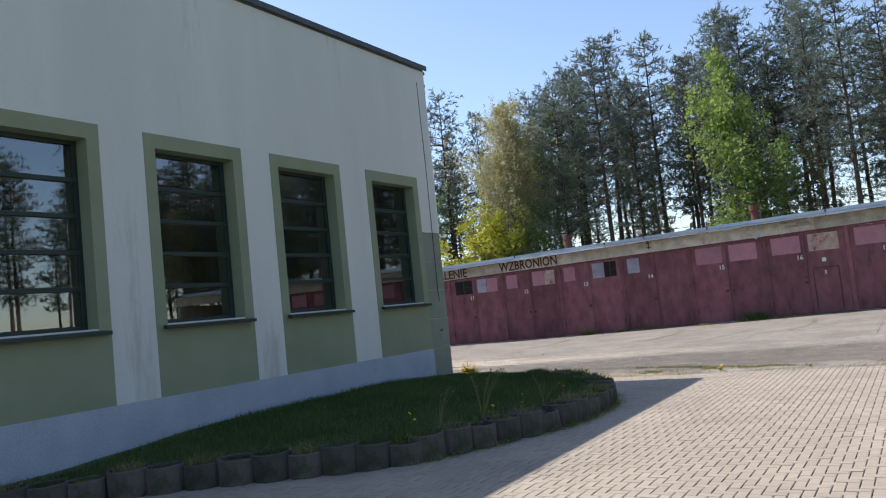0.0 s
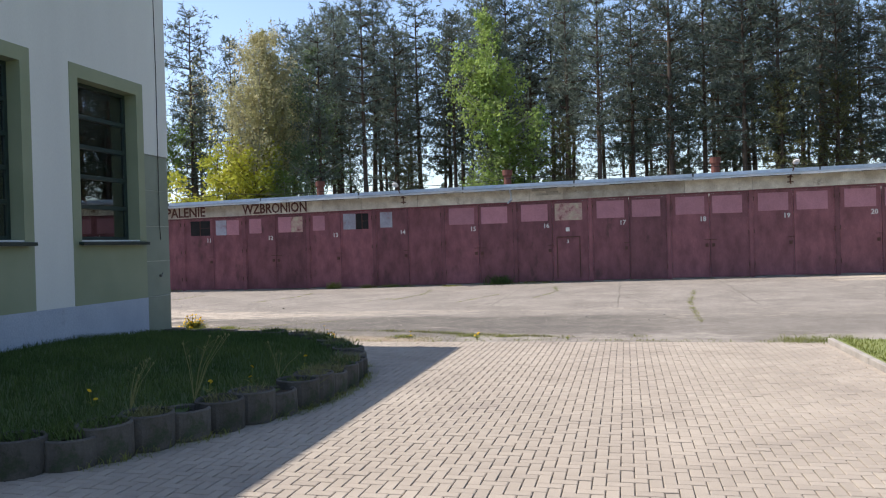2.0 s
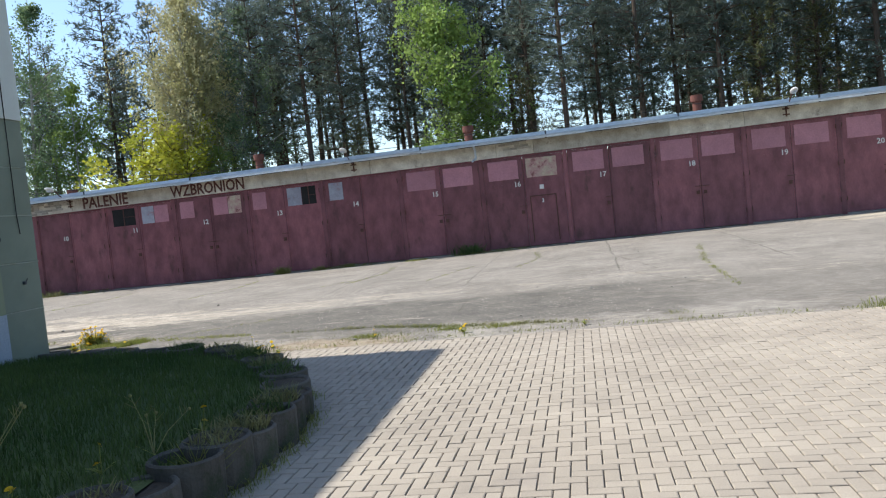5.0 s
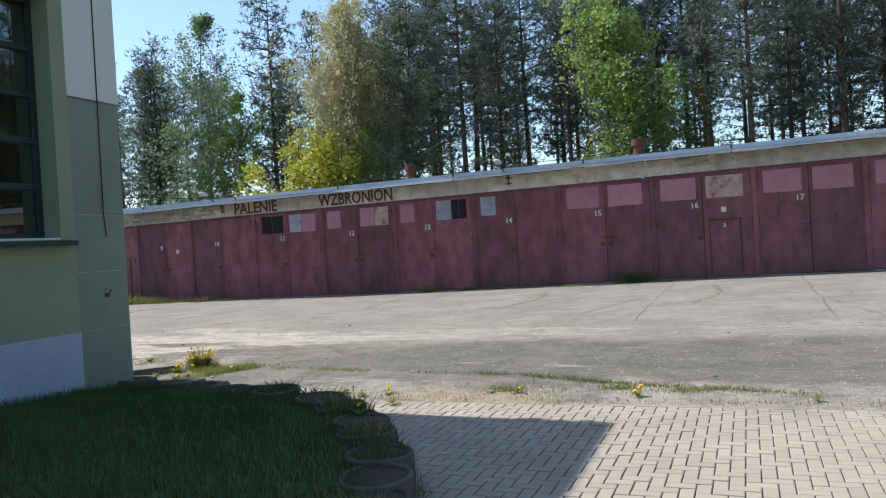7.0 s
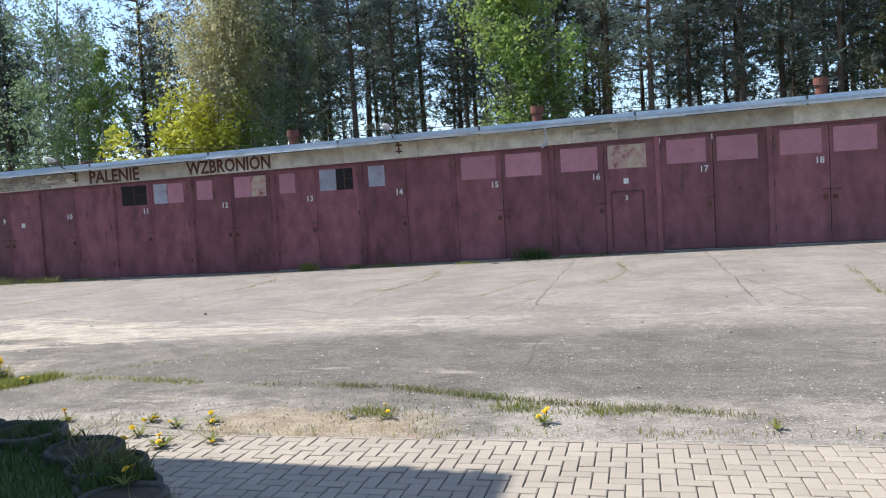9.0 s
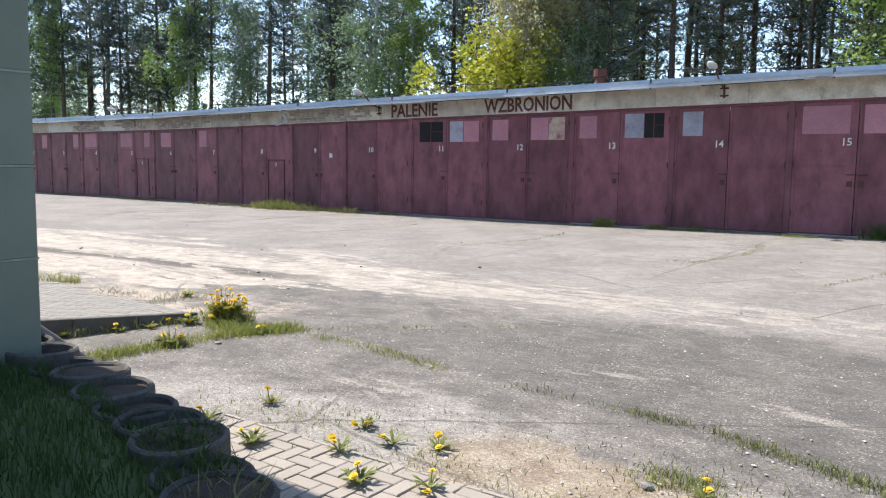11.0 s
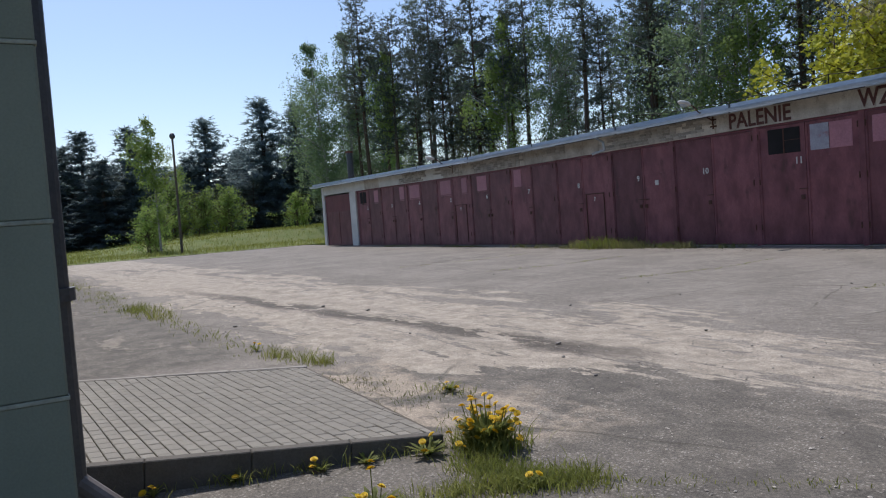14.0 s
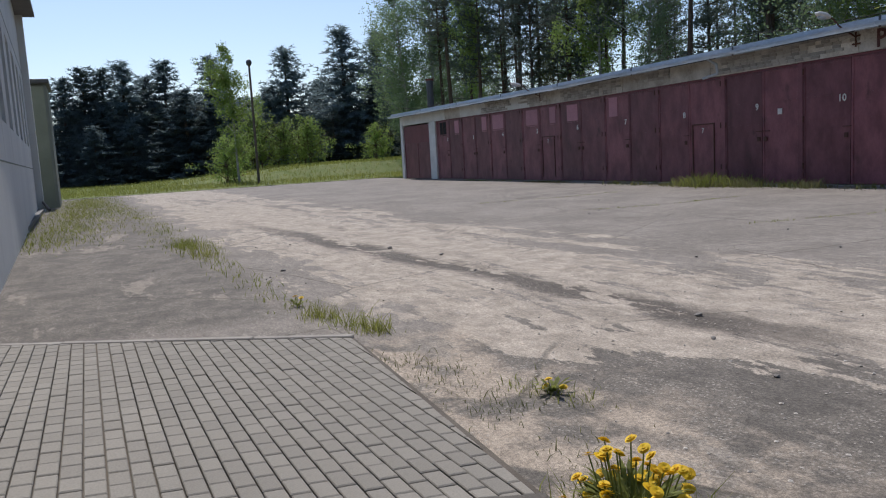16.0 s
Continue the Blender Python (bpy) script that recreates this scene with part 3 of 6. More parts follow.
# painted plinth
bm = bmesh.new(); box(bm, HX, -38, 0, HX + 0.008, -16.995, 0.86); part("plinth", bm, M_PLINTH, hall, "bluish painted plinth")
for y in WIN_Y:
    bm = bmesh.new(); box(bm, HX, y - 0.87, 0.86, HX + 0.006, y + 0.87, 1.72); part("green_panel", bm, M_GREEN, hall, "green painted panel below the window")
    t = 0.17
    for sd in (-1, 1):
        bm = bmesh.new()
        box(bm, HX, y + sd * OW, 1.72, HX + 0.010, y + sd * (OW + t), OZ1 + t + 0.02)
        box(bm, HX - 0.20, y + sd * (OW - 0.004), OZ0, HX + 0.010, y + sd * OW, OZ1)
        part("surround", bm, M_GREEN, hall, "olive green painted surround")
    bm = bmesh.new()
    box(bm, HX, y - OW, OZ1, HX + 0.010, y + OW, OZ1 + t + 0.02)
    box(bm, HX - 0.20, y - OW, OZ1 - 0.006, HX + 0.010, y + OW, OZ1)
    part("surround", bm, M_GREEN, hall, "olive green painted surround")
    wnd = new("window"); wnd.parent = hall
    bm = bmesh.new()
    f = 0.055
    box(bm, HX - 0.26, y - OW, OZ0, HX - 0.20, y - OW + f, OZ1); box(bm, HX - 0.26, y + OW - f, OZ0, HX - 0.20, y + OW, OZ1)
    box(bm, HX - 0.26, y - OW + f, OZ0, HX - 0.20, y + OW - f, OZ0 + f); box(bm, HX - 0.26, y - OW + f, OZ1 - f, HX - 0.20, y + OW - f, OZ1)
    part("window_frame", bm, M_STEEL_GREEN, wnd)
    rows = 5
    hz = (OZ1 - OZ0 - 2 * f) / rows
    for k in range(rows):
        z = OZ0 + f + k * hz
        if k:
            bm = bmesh.new(); box(bm, HX - 0.265, y - OW + f, z - 0.03, HX - 0.19, y + OW - f, z + 0.03, 0.006); part("glazing_bar", bm, M_STEEL_GREEN, wnd)
        bm = bmesh.new(); box(bm, HX - 0.235, y - OW + f, z + 0.03 * (k > 0), HX - 0.228, y + OW - f, z + hz - 0.03 * (k < rows - 1))
        pane = part("pane", bm, M_GLASS, wnd)
        pane.visible_shadow = False
    bm = bmesh.new(); box(bm, HX - 0.30, y + OW - f - 0.135, OZ0 + f, HX - 0.242, y + OW - f - 0.10, OZ1 - f); part("mullion", bm, M_STEEL_GREEN, wnd)
    bm = bmesh.new()
    vs = [bm.verts.new(v) for v in ((HX - 0.20, y - OW - 0.0, 1.80), (HX + 0.12, y - OW - 0.10, 1.765), (HX + 0.12, y + OW + 0.10, 1.765), (HX - 0.20, y + OW, 1.80))]
    g = bmesh.ops.extrude_face_region(bm, geom=[bm.faces.new(vs)])
    for v in [e for e in g["geom"] if isinstance(e, bmesh.types.BMVert)]:
        v.co.z -= 0.045
    bmesh.ops.recalc_face_normals(bm, faces=bm.faces)
    part("window_sill", bm, M_STEEL_GREEN, wnd, "dark metal sill")
for a, b in NWIN:
    wnd = new("window"); wnd.parent = hall
    bm = bmesh.new()
    box(bm, a, HY - 0.22, 2.2, a + 0.06, HY - 0.16, 4.4); box(bm, b - 0.06, HY - 0.22, 2.2, b, HY - 0.16, 4.4)
    box(bm, a + 0.06, HY - 0.22, 2.2, b - 0.06, HY - 0.16, 2.26); box(bm, a + 0.06, HY - 0.22, 4.34, b - 0.06, HY - 0.16, 4.4)
    for k in range(1, 4):
        box(bm, a + 0.06, HY - 0.22, 2.2 + k * 0.55 - 0.02, b - 0.06, HY - 0.16, 2.2 + k * 0.55 + 0.02)
    part("window_frame", bm, M_STEEL_GREEN, wnd)
    bm = bmesh.new(); box(bm, a + 0.06, HY - 0.192, 2.26, b - 0.06, HY - 0.186, 4.34)
    pane = part("pane", bm, M_GLASS, wnd); pane.visible_shadow = False
for z in (1.5, 4.75):
    bm = bmesh.new(); box(bm, -24, HY, z, HX - 0.40, HY + 0.006, z + 0.025); part("panel_joint", bm, M_PIER, hall)
# vestibule at the far end, and far rainwater pipe
TURN = Matrix.Translation((HX, HY, 0)) @ pose(0, 0, 0, 0, 0, 0.35) @ Matrix.Translation((-HX, -HY, 0))  # the hall stands slightly askew to the garages
hall.matrix_basis = TURN
# the long front is not quite square to the end wall
SKEW = Matrix.Translation((HX, HY, 0)) @ pose(0, 0, 0, 0, 0, 1.15) @ Matrix.Translation((-HX, -HY, 0))
for piece in hall.children:
    meshes = [m for m in (piece, *piece.children) if m.type == 'MESH']
    pts = [v.co for m in meshes for v in m.data.vertices]
    if pts and min(v.y for v in pts) > HY - 0.5 and min(v.x for v in pts) < HX - 1.0:
        piece.matrix_basis = SKEW
porch = thing("porch", "grey concrete porch block at the far end of the hall", "building")
bm = bmesh.new(); box(bm, -29.8, -20, -0.1, -26.5, -16.45, 4.7, 0.10); part("wall", bm, M_PIER, porch)
bm = bmesh.new(); box(bm, -30.0, -20, 4.7, -26.3, -16.35, 4.85, 0.02); part("roof", bm, M_SHEET_DARK, porch)

def downpipe(x, y, top, spout, label):
    p = thing("downpipe", label, "pipe", "rainwater pipes of the hall")
    bm = bmesh.new()
    rod(bm, (x, y, 0.42), (x, y, top), 0.052, n=14)
    part("pipe", bm, M_SHEET_DARK, p)
    bm = bmesh.new()
    rod(bm, (x, y, 0.46), spout, 0.042, 0.044, n=14)
    part("spout", bm, M_PIPE, p, "slanting dull metal spout")
    for z in (1.15, 3.0, 4.8):
        bm = bmesh.new()
        rod(bm, (x, y, z), (x, y, z + 0.05), 0.072, n=14)
        box(bm, x - 0.02, y - 0.09, z, x + 0.02, y, z + 0.04)
        part("clip", bm, M_SHEET_DARK, p)
    bm = bmesh.new()
    rod(bm, (x, y, top), (x, y, top + 0.22), 0.06, 0.12, n=14)
    part("hopper", bm, M_SHEET_DARK, p)
    return p
downpipe(5.45, -16.29, 6.4, (5.62, -15.87, 0.06), "dark metal rainwater pipe with slanting spout at the corner")
downpipe(-23.8, -16.98, 6.4, (-23.2, -16.7, 0.07), "dark metal rainwater pipe at the far end of the hall")

# ---------------------------------------------------------------- row of garages
def unit_c(i):
    return (i - 12) * 2.7 + 0.19 if i >= 10 else -7.71 - (9 - i) * 2.63
def lift(x):
    return max(-0.16, 0.0115 * (x + 2.45))
def base_z(x):
    return rise(x, 0)
GX0, GX1 = -32.0, 33.0
garages = thing("garage_row", "long low row of lock-up garages with faded maroon steel doors", "garage")
def strip(bm, x0, x1, y0, y1, za, zb, seg=2.7, bevel=0):
    """A beam along the row that follows its slight slope."""
    n = max(1, round((x1 - x0) / seg))
    prev = None
    for k in range(n + 1):
        x = x0 + (x1 - x0) * k / n
        cur = [bm.verts.new((x, y, z + lift(x))) for y, z in ((y0, za), (y1, za), (y1, zb), (y0, zb))]
        if prev:
            for q in range(4):
                bm.faces.new((prev[q], prev[(q + 1) % 4], cur[(q + 1) % 4], cur[q]))
        if k in (0, n):
            bm.faces.new(cur if k else cur[::-1])
        prev = cur
    bmesh.ops.recalc_face_normals(bm, faces=bm.faces)
bm = bmesh.new(); box(bm, GX0, 6.0, -0.1, GX1, 6.2, 3.3); part("back_wall", bm, M_LINTEL, garages)
bm = bmesh.new(); box(bm, GX1 - 0.2, 0.12, -0.1, GX1, 6.0, 3.3); part("side_wall", bm, M_LINTEL, garages)
bm = bmesh.new(); box(bm, GX0, -0.02, -0.1, GX0 + 0.32, 6.0, 3.2); part("side_wall", bm, M_WHITEWASH, garages, "whitewashed end wall")
bm = bmesh.new(); box(bm, -28.25, -0.03, -0.05, -27.52, 0.25, 2.77, 0.01); part("pilaster", bm, M_WHITEWASH, garages, "whitewashed pilaster")
bm = bmesh.new(); strip(bm, GX0 + 0.32, -26.4, 0.0, 0.3, 2.92, 3.40); part("lintel", bm, M_WHITEWASH, garages, "whitewashed lintel")
random.seed(4)
x = -26.4
while x < GX1 - 0.3:
    w = min(random.choice((1.2, 1.6, 2.2, 3.0, 4.2)), GX1 - x)
    bm = bmesh.new(); strip(bm, x, x + w - 0.008, 0.0 + random.uniform(-0.008, 0.012), 0.3, 2.93, 3.40, 9)
    part("lintel", bm, M_WHITEWASH if (x + w < -11 and random.random() < 0.35) else M_LINTEL, garages, "stained concrete lintel")
    x += w
# bricks laid bare where the render has fallen off
bm = bmesh.new(); box(bm, 0.004, -0.022, 0.004, 0.222, 0.0, 0.074, 0.003)
LINTEL_BRICK = bpy.data.meshes.new("brick"); bm.to_mesh(LINTEL_BRICK); bm.free(); LINTEL_BRICK.materials.append(M_BARE_BRICK)
for b0, b1, low in ((-22.6, -20.4, 0), (-19.3, -17.6, 1), (-16.6, -13.4, 0), (-12.2, -11.0, 2), (-9.0, -6.2, 0), (-5.9, -5.2, 1), (10.4, 11.3, 2)):
    for course in range(low, 6):
        bx = b0 + (0.113 if course % 2 else 0) + random.uniform(-0.3, 0.3)
        while bx < b1 + random.uniform(-0.35, 0.35):
            o = part("brick", LINTEL_BRICK, M_BARE_BRICK, garages)
            o.location = (bx, -0.002 + random.uniform(-0.005, 0.004), 2.95 + course * 0.077 + lift(bx))
            bx += 0.226
bm = bmesh.new(); strip(bm, GX0 - 0.15, GX1, -0.42, 6.3, 3.40, 3.47); part("roof_slab", bm, M_ROOF, garages, "roof slab with a felt cover")
for k in range(16):
    a = GX0 - 0.15 + k * 4.0
    bm = bmesh.new()
    strip(bm, a, a + 3.985, -0.455, -0.43, 3.33, 3.53, 9)
    strip(bm, a, a + 3.985, -0.455, -0.33, 3.53, 3.545, 9)
    part("roof_edge", bm, M_SHEET, garages, "pale bluish sheet-metal roof edge")
    bm = bmesh.new(); strip(bm, a + 3.955, a + 4.01, -0.463, -0.455, 3.325, 3.55, 9); strip(bm, a + 1.2, a + 3.4, -0.462, -0.455, 3.325, 3.345, 9)
    part("seam", bm, M_SHEET_DARK, garages)
    bm = bmesh.new()
    n = 8
    prof = [(-0.555 + 0.095 * math.cos(math.pi + math.pi * q / n), 3.43 + 0.09 * math.sin(math.pi + math.pi * q / n)) for q in range(n + 1)]
    va = [bm.verts.new((a, y, z + lift(a))) for y, z in prof] + [bm.verts.new((a + 3.99, y, z + lift(a + 3.99))) for y, z in prof]
    for q in range(n):
        bm.faces.new((va[q], va[q + 1], va[n + 2 + q], va[n + 1 + q]))
    bmesh.ops.solidify(bm, geom=bm.faces[:], thickness=0.006)
    part("gutter", bm, M_SHEET, garages, "half-round metal gutter")
for x, fx in ((9.55, 9.45), (-9.0, -9.35)):
    bm = bmesh.new()
    rod(bm, (x, -0.53, 3.36 + lift(x)), (x, -0.20, 3.22 + lift(x)), 0.035); rod(bm, (x, -0.20, 3.22 + lift(x)), (x, -0.16, 2.98 + lift(x)), 0.035); rod(bm, (x, -0.16, 2.98 + lift(x)), (fx, -0.34, 2.88 + lift(x)), 0.035)
    part("gutter_outlet", bm, M_SHEET, garages, "short bent outlet pipe")

def leaf(i, x0, x1, z0, z1, side):
    """One sheet-steel leaf: skin, welded edge angles and rails, hinges, plates."""
    bm = bmesh.new()
    box(bm, x0, 0.06, z0, x1, 0.09, z1)
    e = 0.05
    box(bm, x0, 0.045, z0, x0 + e, 0.06, z1); box(bm, x1 - e, 0.045, z0, x1, 0.06, z1)
    for z in (z0, z0 + 1.48, z0 + 2.02, z1 - e):
        box(bm, x0 + e, 0.047, z, x1 - e, 0.06, z + e * 0.7)
    d = part("door_leaf", bm, M_DOOR, garages, "maroon painted sheet-steel door leaf")
    hx = x0 + 0.012 if side < 0 else x1 - 0.012
    for z in (z0 + 0.35, z0 + 1.45, z0 + 2.55):
        bm = bmesh.new()
        rod(bm, (hx, 0.035, z), (hx, 0.035, z + 0.14), 0.014, n=6)
        part("hinge", bm, M_RUST, d)
    if side < 0 or i % 3 == 0:
        px = x1 - 0.10 if side < 0 else x0 + 0.10
        bm = bmesh.new()
        box(bm, px - 0.05, 0.02, z0 + 1.05, px + 0.05, 0.047, z0 + 1.16, 0.006)
        part("lock_plate", bm, M_RUST, d)
        bm = bmesh.new()
        rod(bm, (px - 0.08, 0.022, z0 + 1.30), (px + 0.14, 0.022, z0 + 1.30), 0.01, n=6)
        part("latch", bm, M_RUST, d)
    return d

def plate(d, a, b, z0, z1, material, label, deep=0.012):
    bm = bmesh.new()
    box(bm, a, 0.06 - deep, z0, b, 0.06, z1, 0.003)
    part("window_plate", bm, material, d, label)

# the leaf is not cut: a black panel paints the unlit inside
def hole(d, a, b, z0, z1):
    bm = bmesh.new()
    box(bm, a, 0.052, z0, b, 0.058, z1)
    part("window_opening", bm, M_BLACK, d, "flat black panel painted for the dark inside of an empty window")
    bm = bmesh.new()
    m = (a + b) / 2
    box(bm, m - 0.015, 0.040, z0, m + 0.015, 0.052, z1)
    box(bm, m, 0.042, (z0 + z1) / 2, b, 0.052, (z0 + z1) / 2 + 0.012)
    part("window_bar", bm, M_RUST, d)

PL, PR = (-1.12, -0.16), (0.10, 1.07)
for i in range(2, 23):
    c = unit_c(i)
    half = 1.35 if i >= 10 else 1.315
    z0, z1 = base_z(c) + 0.035, 2.92 + lift(c)
    for s in (-1, 1):
        px = c + s * half
        if s < 0 or i == 22:
            bm = bmesh.new()
            box(bm, px - 0.07, 0.034, -0.1, px + 0.07, 0.13, z1 + 0.012, 0.006)
            part("door_post", bm, M_DOOR, garages)
    bm = bmesh.new(); box(bm, c - half + 0.07, 0.04, z1 - 0.05, c + half - 0.07, 0.13, z1 + 0.012); part("door_head", bm, M_POST, garages)
    bm = bmesh.new(); box(bm, c - half + 0.07, -0.06, -0.1, c + half - 0.07, 0.16, z0 - 0.02, 0.008); part("threshold", bm, M_KERB, garages)
    L = leaf(i, c - half + 0.075, c - 0.008, z0, z1 - 0.055, -1)
    R = leaf(i, c + 0.008, c + half - 0.075, z0, z1 - 0.055, 1)
    up = lift(c)
    a0, a1 = 2.20 + up, 2.82 + up
    pink, grey = "pink painted plate over the former window", "grey-blue weathered plate over the former window"
    if i >= 15:
        plate(L, c + PL[0], c + PL[1], a0 - 0.02, a1 - 0.03, M_PINK, pink)
        plate(R, c + PR[0], c + PR[1], a0 - 0.02, a1 - 0.03, M_PLATE_RUST if i == 16 else M_PINK, "scratched peeling plate" if i == 16 else pink)
    elif i == 14:
        plate(L, c - 1.10, c - 0.62, a0, a1 - 0.04, M_PLATE_GREY, grey)
    elif i == 13:
        plate(L, c - 1.13, c - 0.64, a0, a1 - 0.05, M_PINK, pink)
        plate(R, c + 0.12, c + 0.62, a0, a1 - 0.02, M_PLATE_GREY, grey); hole(R, c + 0.63, c + 1.13, a0, a1 - 0.02)
    elif i == 12:
        plate(L, c - 1.12, c - 0.60, a0, a1 - 0.05, M_PINK, pink)
        plate(R, c + 0.12, c + 0.65, a0, a1 - 0.02, M_PINK, pink); plate(R, c + 0.66, c + 1.14, a0, a1 - 0.02, M_PLATE_RUST, "cream plate with peeling paint")
    elif i == 11:
        hole(L, c - 1.0, c - 0.14, a0, a1 - 0.03)
        plate(R, c + 0.12, c + 0.58, a0, a1 - 0.03, M_PLATE_GREY, grey); plate(R, c + 0.60, c + 1.13, a0, a1 - 0.03, M_PINK, pink)
    elif i == 6:
        plate(L, c - 0.80, c - 0.15, a0, a1 - 0.02, M_PINK, pink)
    elif i == 5:
        plate(L, c - 0.95, c - 0.12, a0, a1, M_PINK, pink); plate(R, c + 0.70, c + 1.10, a0, a1, M_PINK, pink)
    elif i == 4:
        plate(L, c - 1.02, c - 0.12, a0, a1, M_PINK, pink)
    elif i == 3:
        plate(R, c + 0.65, c + 1.08, a0, a1, M_PINK, pink)
    elif i == 2:
        hole(L, c - 1.0, c - 0.3, a0, a1); plate(R, c + 0.6, c + 1.05, a0, a1, M_PINK, pink)
    elif i == 7:
        plate(L, c - 1.02, c - 0.58, a0, a1, M_PINK, pink)
    if i in (8, 16, 5):
        bm = bmesh.new()
        w0, w1 = c + 0.14, c + 0.98
        for q in ((w0, z0 + 0.12, w0 + 0.03, z0 + 1.60), (w1 - 0.03, z0 + 0.12, w1, z0 + 1.60), (w0 + 0.03, z0 + 1.57, w1 - 0.03, z0 + 1.60)):
            box(bm, q[0], 0.038, q[1], q[2], 0.06, q[3])
        part("wicket_edge", bm, M_RUST, R, "edge of a small wicket door")
        me, lo, hi = lettering("3" if i == 16 else "7", 0.12, 0.003, 0.003)
        me.materials.append(M_WHITE)
        o = part("painted_number", me, M_WHITE, R); o.matrix_basis = pose(c + 0.5, 0.052, z0 + 1.36, 90)
    if i in (9, 16):
        bm = bmesh.new(); box(bm, c + 0.48, 0.040, 1.78 + up, c + 0.61, 0.058, 1.92 + up, 0.003)
        part("label_plate", bm, M_WHITE, R, "small white plate")
    me, lo, hi = lettering(str(i), 0.155, 0.003, 0.004)
    me.materials.append(M_WHITE)
    o = part("painted_number", me, M_WHITE, L)
    o.matrix_basis = pose(c - 0.11 - hi, 0.040, 1.93 + up, 90)
# narrow end door
bm = bmesh.new(); box(bm, -31.65, 0.06, 0.02, -28.26, 0.10, 2.70)
for x in (-31.65, -29.95, -28.32):
    box(bm, x, 0.04, 0.02, x + 0.06, 0.06, 2.70)
box(bm, -31.6, 0.045, 1.75, -28.3, 0.06, 1.80)
part("end_door", bm, M_DOOR, garages, "maroon double door at the end bay")
bm = bmesh.new(); box(bm, -31.58, 0.035, 1.82, -28.34, 0.058, 2.66); part("end_door_top", bm, M_POST, garages, "dull maroon upper panel of the end door")
# painted words on the lintel
for text, x0, x1, zc in (("PALENIE", -4.55, -2.80, 3.165), ("WZBRONION", -1.18, 1.55, 3.165)):
    me, lo, hi = lettering(text, 0.37, 0.004, 0.010)
    me.materials.append(M_LETTER)
    o = part("painted_word", me, M_LETTER, garages, "dark painted block letters")
    s = (x1 - x0) / (hi - lo)
    slope = math.degrees(math.atan(0.008))
    o.matrix_basis = pose(x0 - lo * s, -0.016, zc - 0.185 + lift((x0 + x1) / 2) - 0.008, 90, -slope, 0) @ Matrix.Diagonal((s, 1, 1, 1))
# cable and its posts above the roof edge
bm = bmesh.new()
px = GX0
while px < 30:
    for q in range(6):
        a, b = px + q, px + q + 1
        f = lambda x: 3.86 + lift(x) - 0.16 * (1 - ((x - px) / 3 - 1) ** 2)
        rod(bm, (a, 0.25, f(a)), (b, 0.25, f(b)), 0.009, n=4)
    rod(bm, (px, 0.25, 3.45 + lift(px)), (px, 0.25, 3.87 + lift(px)), 0.014, n=5)
    px += 6
part("roof_cable", bm, M_BLACK, garages, "thin black cable on short posts")

def roof_lamp(x, material=M_WHITE):
    z = lift(x)
    p = thing("wall_lamp", "white street-lamp head on a bent iron arm above the doors", "lamp", "lamps along the garages", at=(x, 0, 3.12 + z))
    bm = bmesh.new()
    box(bm, -0.10, -0.02, -0.02, 0.10, 0.0, 0.02); box(bm, -0.10, -0.02, 0.15, 0.10, 0.0, 0.19); box(bm, -0.02, -0.03, -0.06, 0.02, -0.008, 0.26)
    part("bracket", bm, M_RUST, p)
    bm = bmesh.new()
    pts = [(0, -0.03, 0.15), (0, -0.30, 0.26), (0, -0.56, 0.38), (0, -0.70, 0.50), (0, -0.86, 0.56)]
    for a, b in zip(pts, pts[1:]):
        rod(bm, a, b, 0.018, n=8)
    part("arm", bm, M_RUST, p)
    bm = bmesh.new()
    bmesh.ops.create_uvsphere(bm, u_segments=14, v_segments=8, radius=1, matrix=Matrix.LocRotScale((0, -1.03, 0.585), Euler((radians(-12), 0, 0)), (0.105, 0.22, 0.065)))
    part("lamp_head", bm, M_WHITE, p, "pale lamp head")
    bm = bmesh.new()
    bmesh.ops.create_uvsphere(bm, u_segments=12, v_segments=6, radius=1, matrix=Matrix.LocRotScale((0, -1.05, 0.55), None, (0.075, 0.14, 0.055)))
    part("lamp_cover", bm, M_SHEET, p)
    return p
for x in (-5.05, 5.45, 19.0, -18.0):
    roof_lamp(x)

def chimney_pot(x, y, h, r=0.165):
    p = thing("chimney_pot", "squat red-brown clay chimney pot on the garage roof", "chimney", "chimney pots on the garages", at=(x, y, 3.46 + lift(x)))
    bm = bmesh.new(); rod(bm, (0, 0, 0), (0, 0, h), r, r * 0.92, 14); part("pot", bm, M_POT, p)
    bm = bmesh.new(); rod(bm, (0, 0, h), (0, 0, h + 0.22), r * 1.25, r * 1.25, 14); part("cap", bm, M_POT, p)
for x in (0.7, 8.9, 17.0, 25.1):
    chimney_pot(x, 3.55, 0.75)
for x in (-7.4, -15.5):
    chimney_pot(x, 3.55, 0.35)
p = thing("flue", "tall dark metal flue with a rusty cap on the garage roof", "chimney", at=(-29.9, 0.9, 3.30))
bm = bmesh.new(); rod(bm, (0, 0, 0), (0, 0, 1.60), 0.17, 0.17, 14); part("pipe", bm, M_SHEET_DARK, p)
bm = bmesh.new(); rod(bm, (0, 0, 1.60), (0, 0, 1.70), 0.21, 0.21, 14); part("cap", bm, M_POT, p)

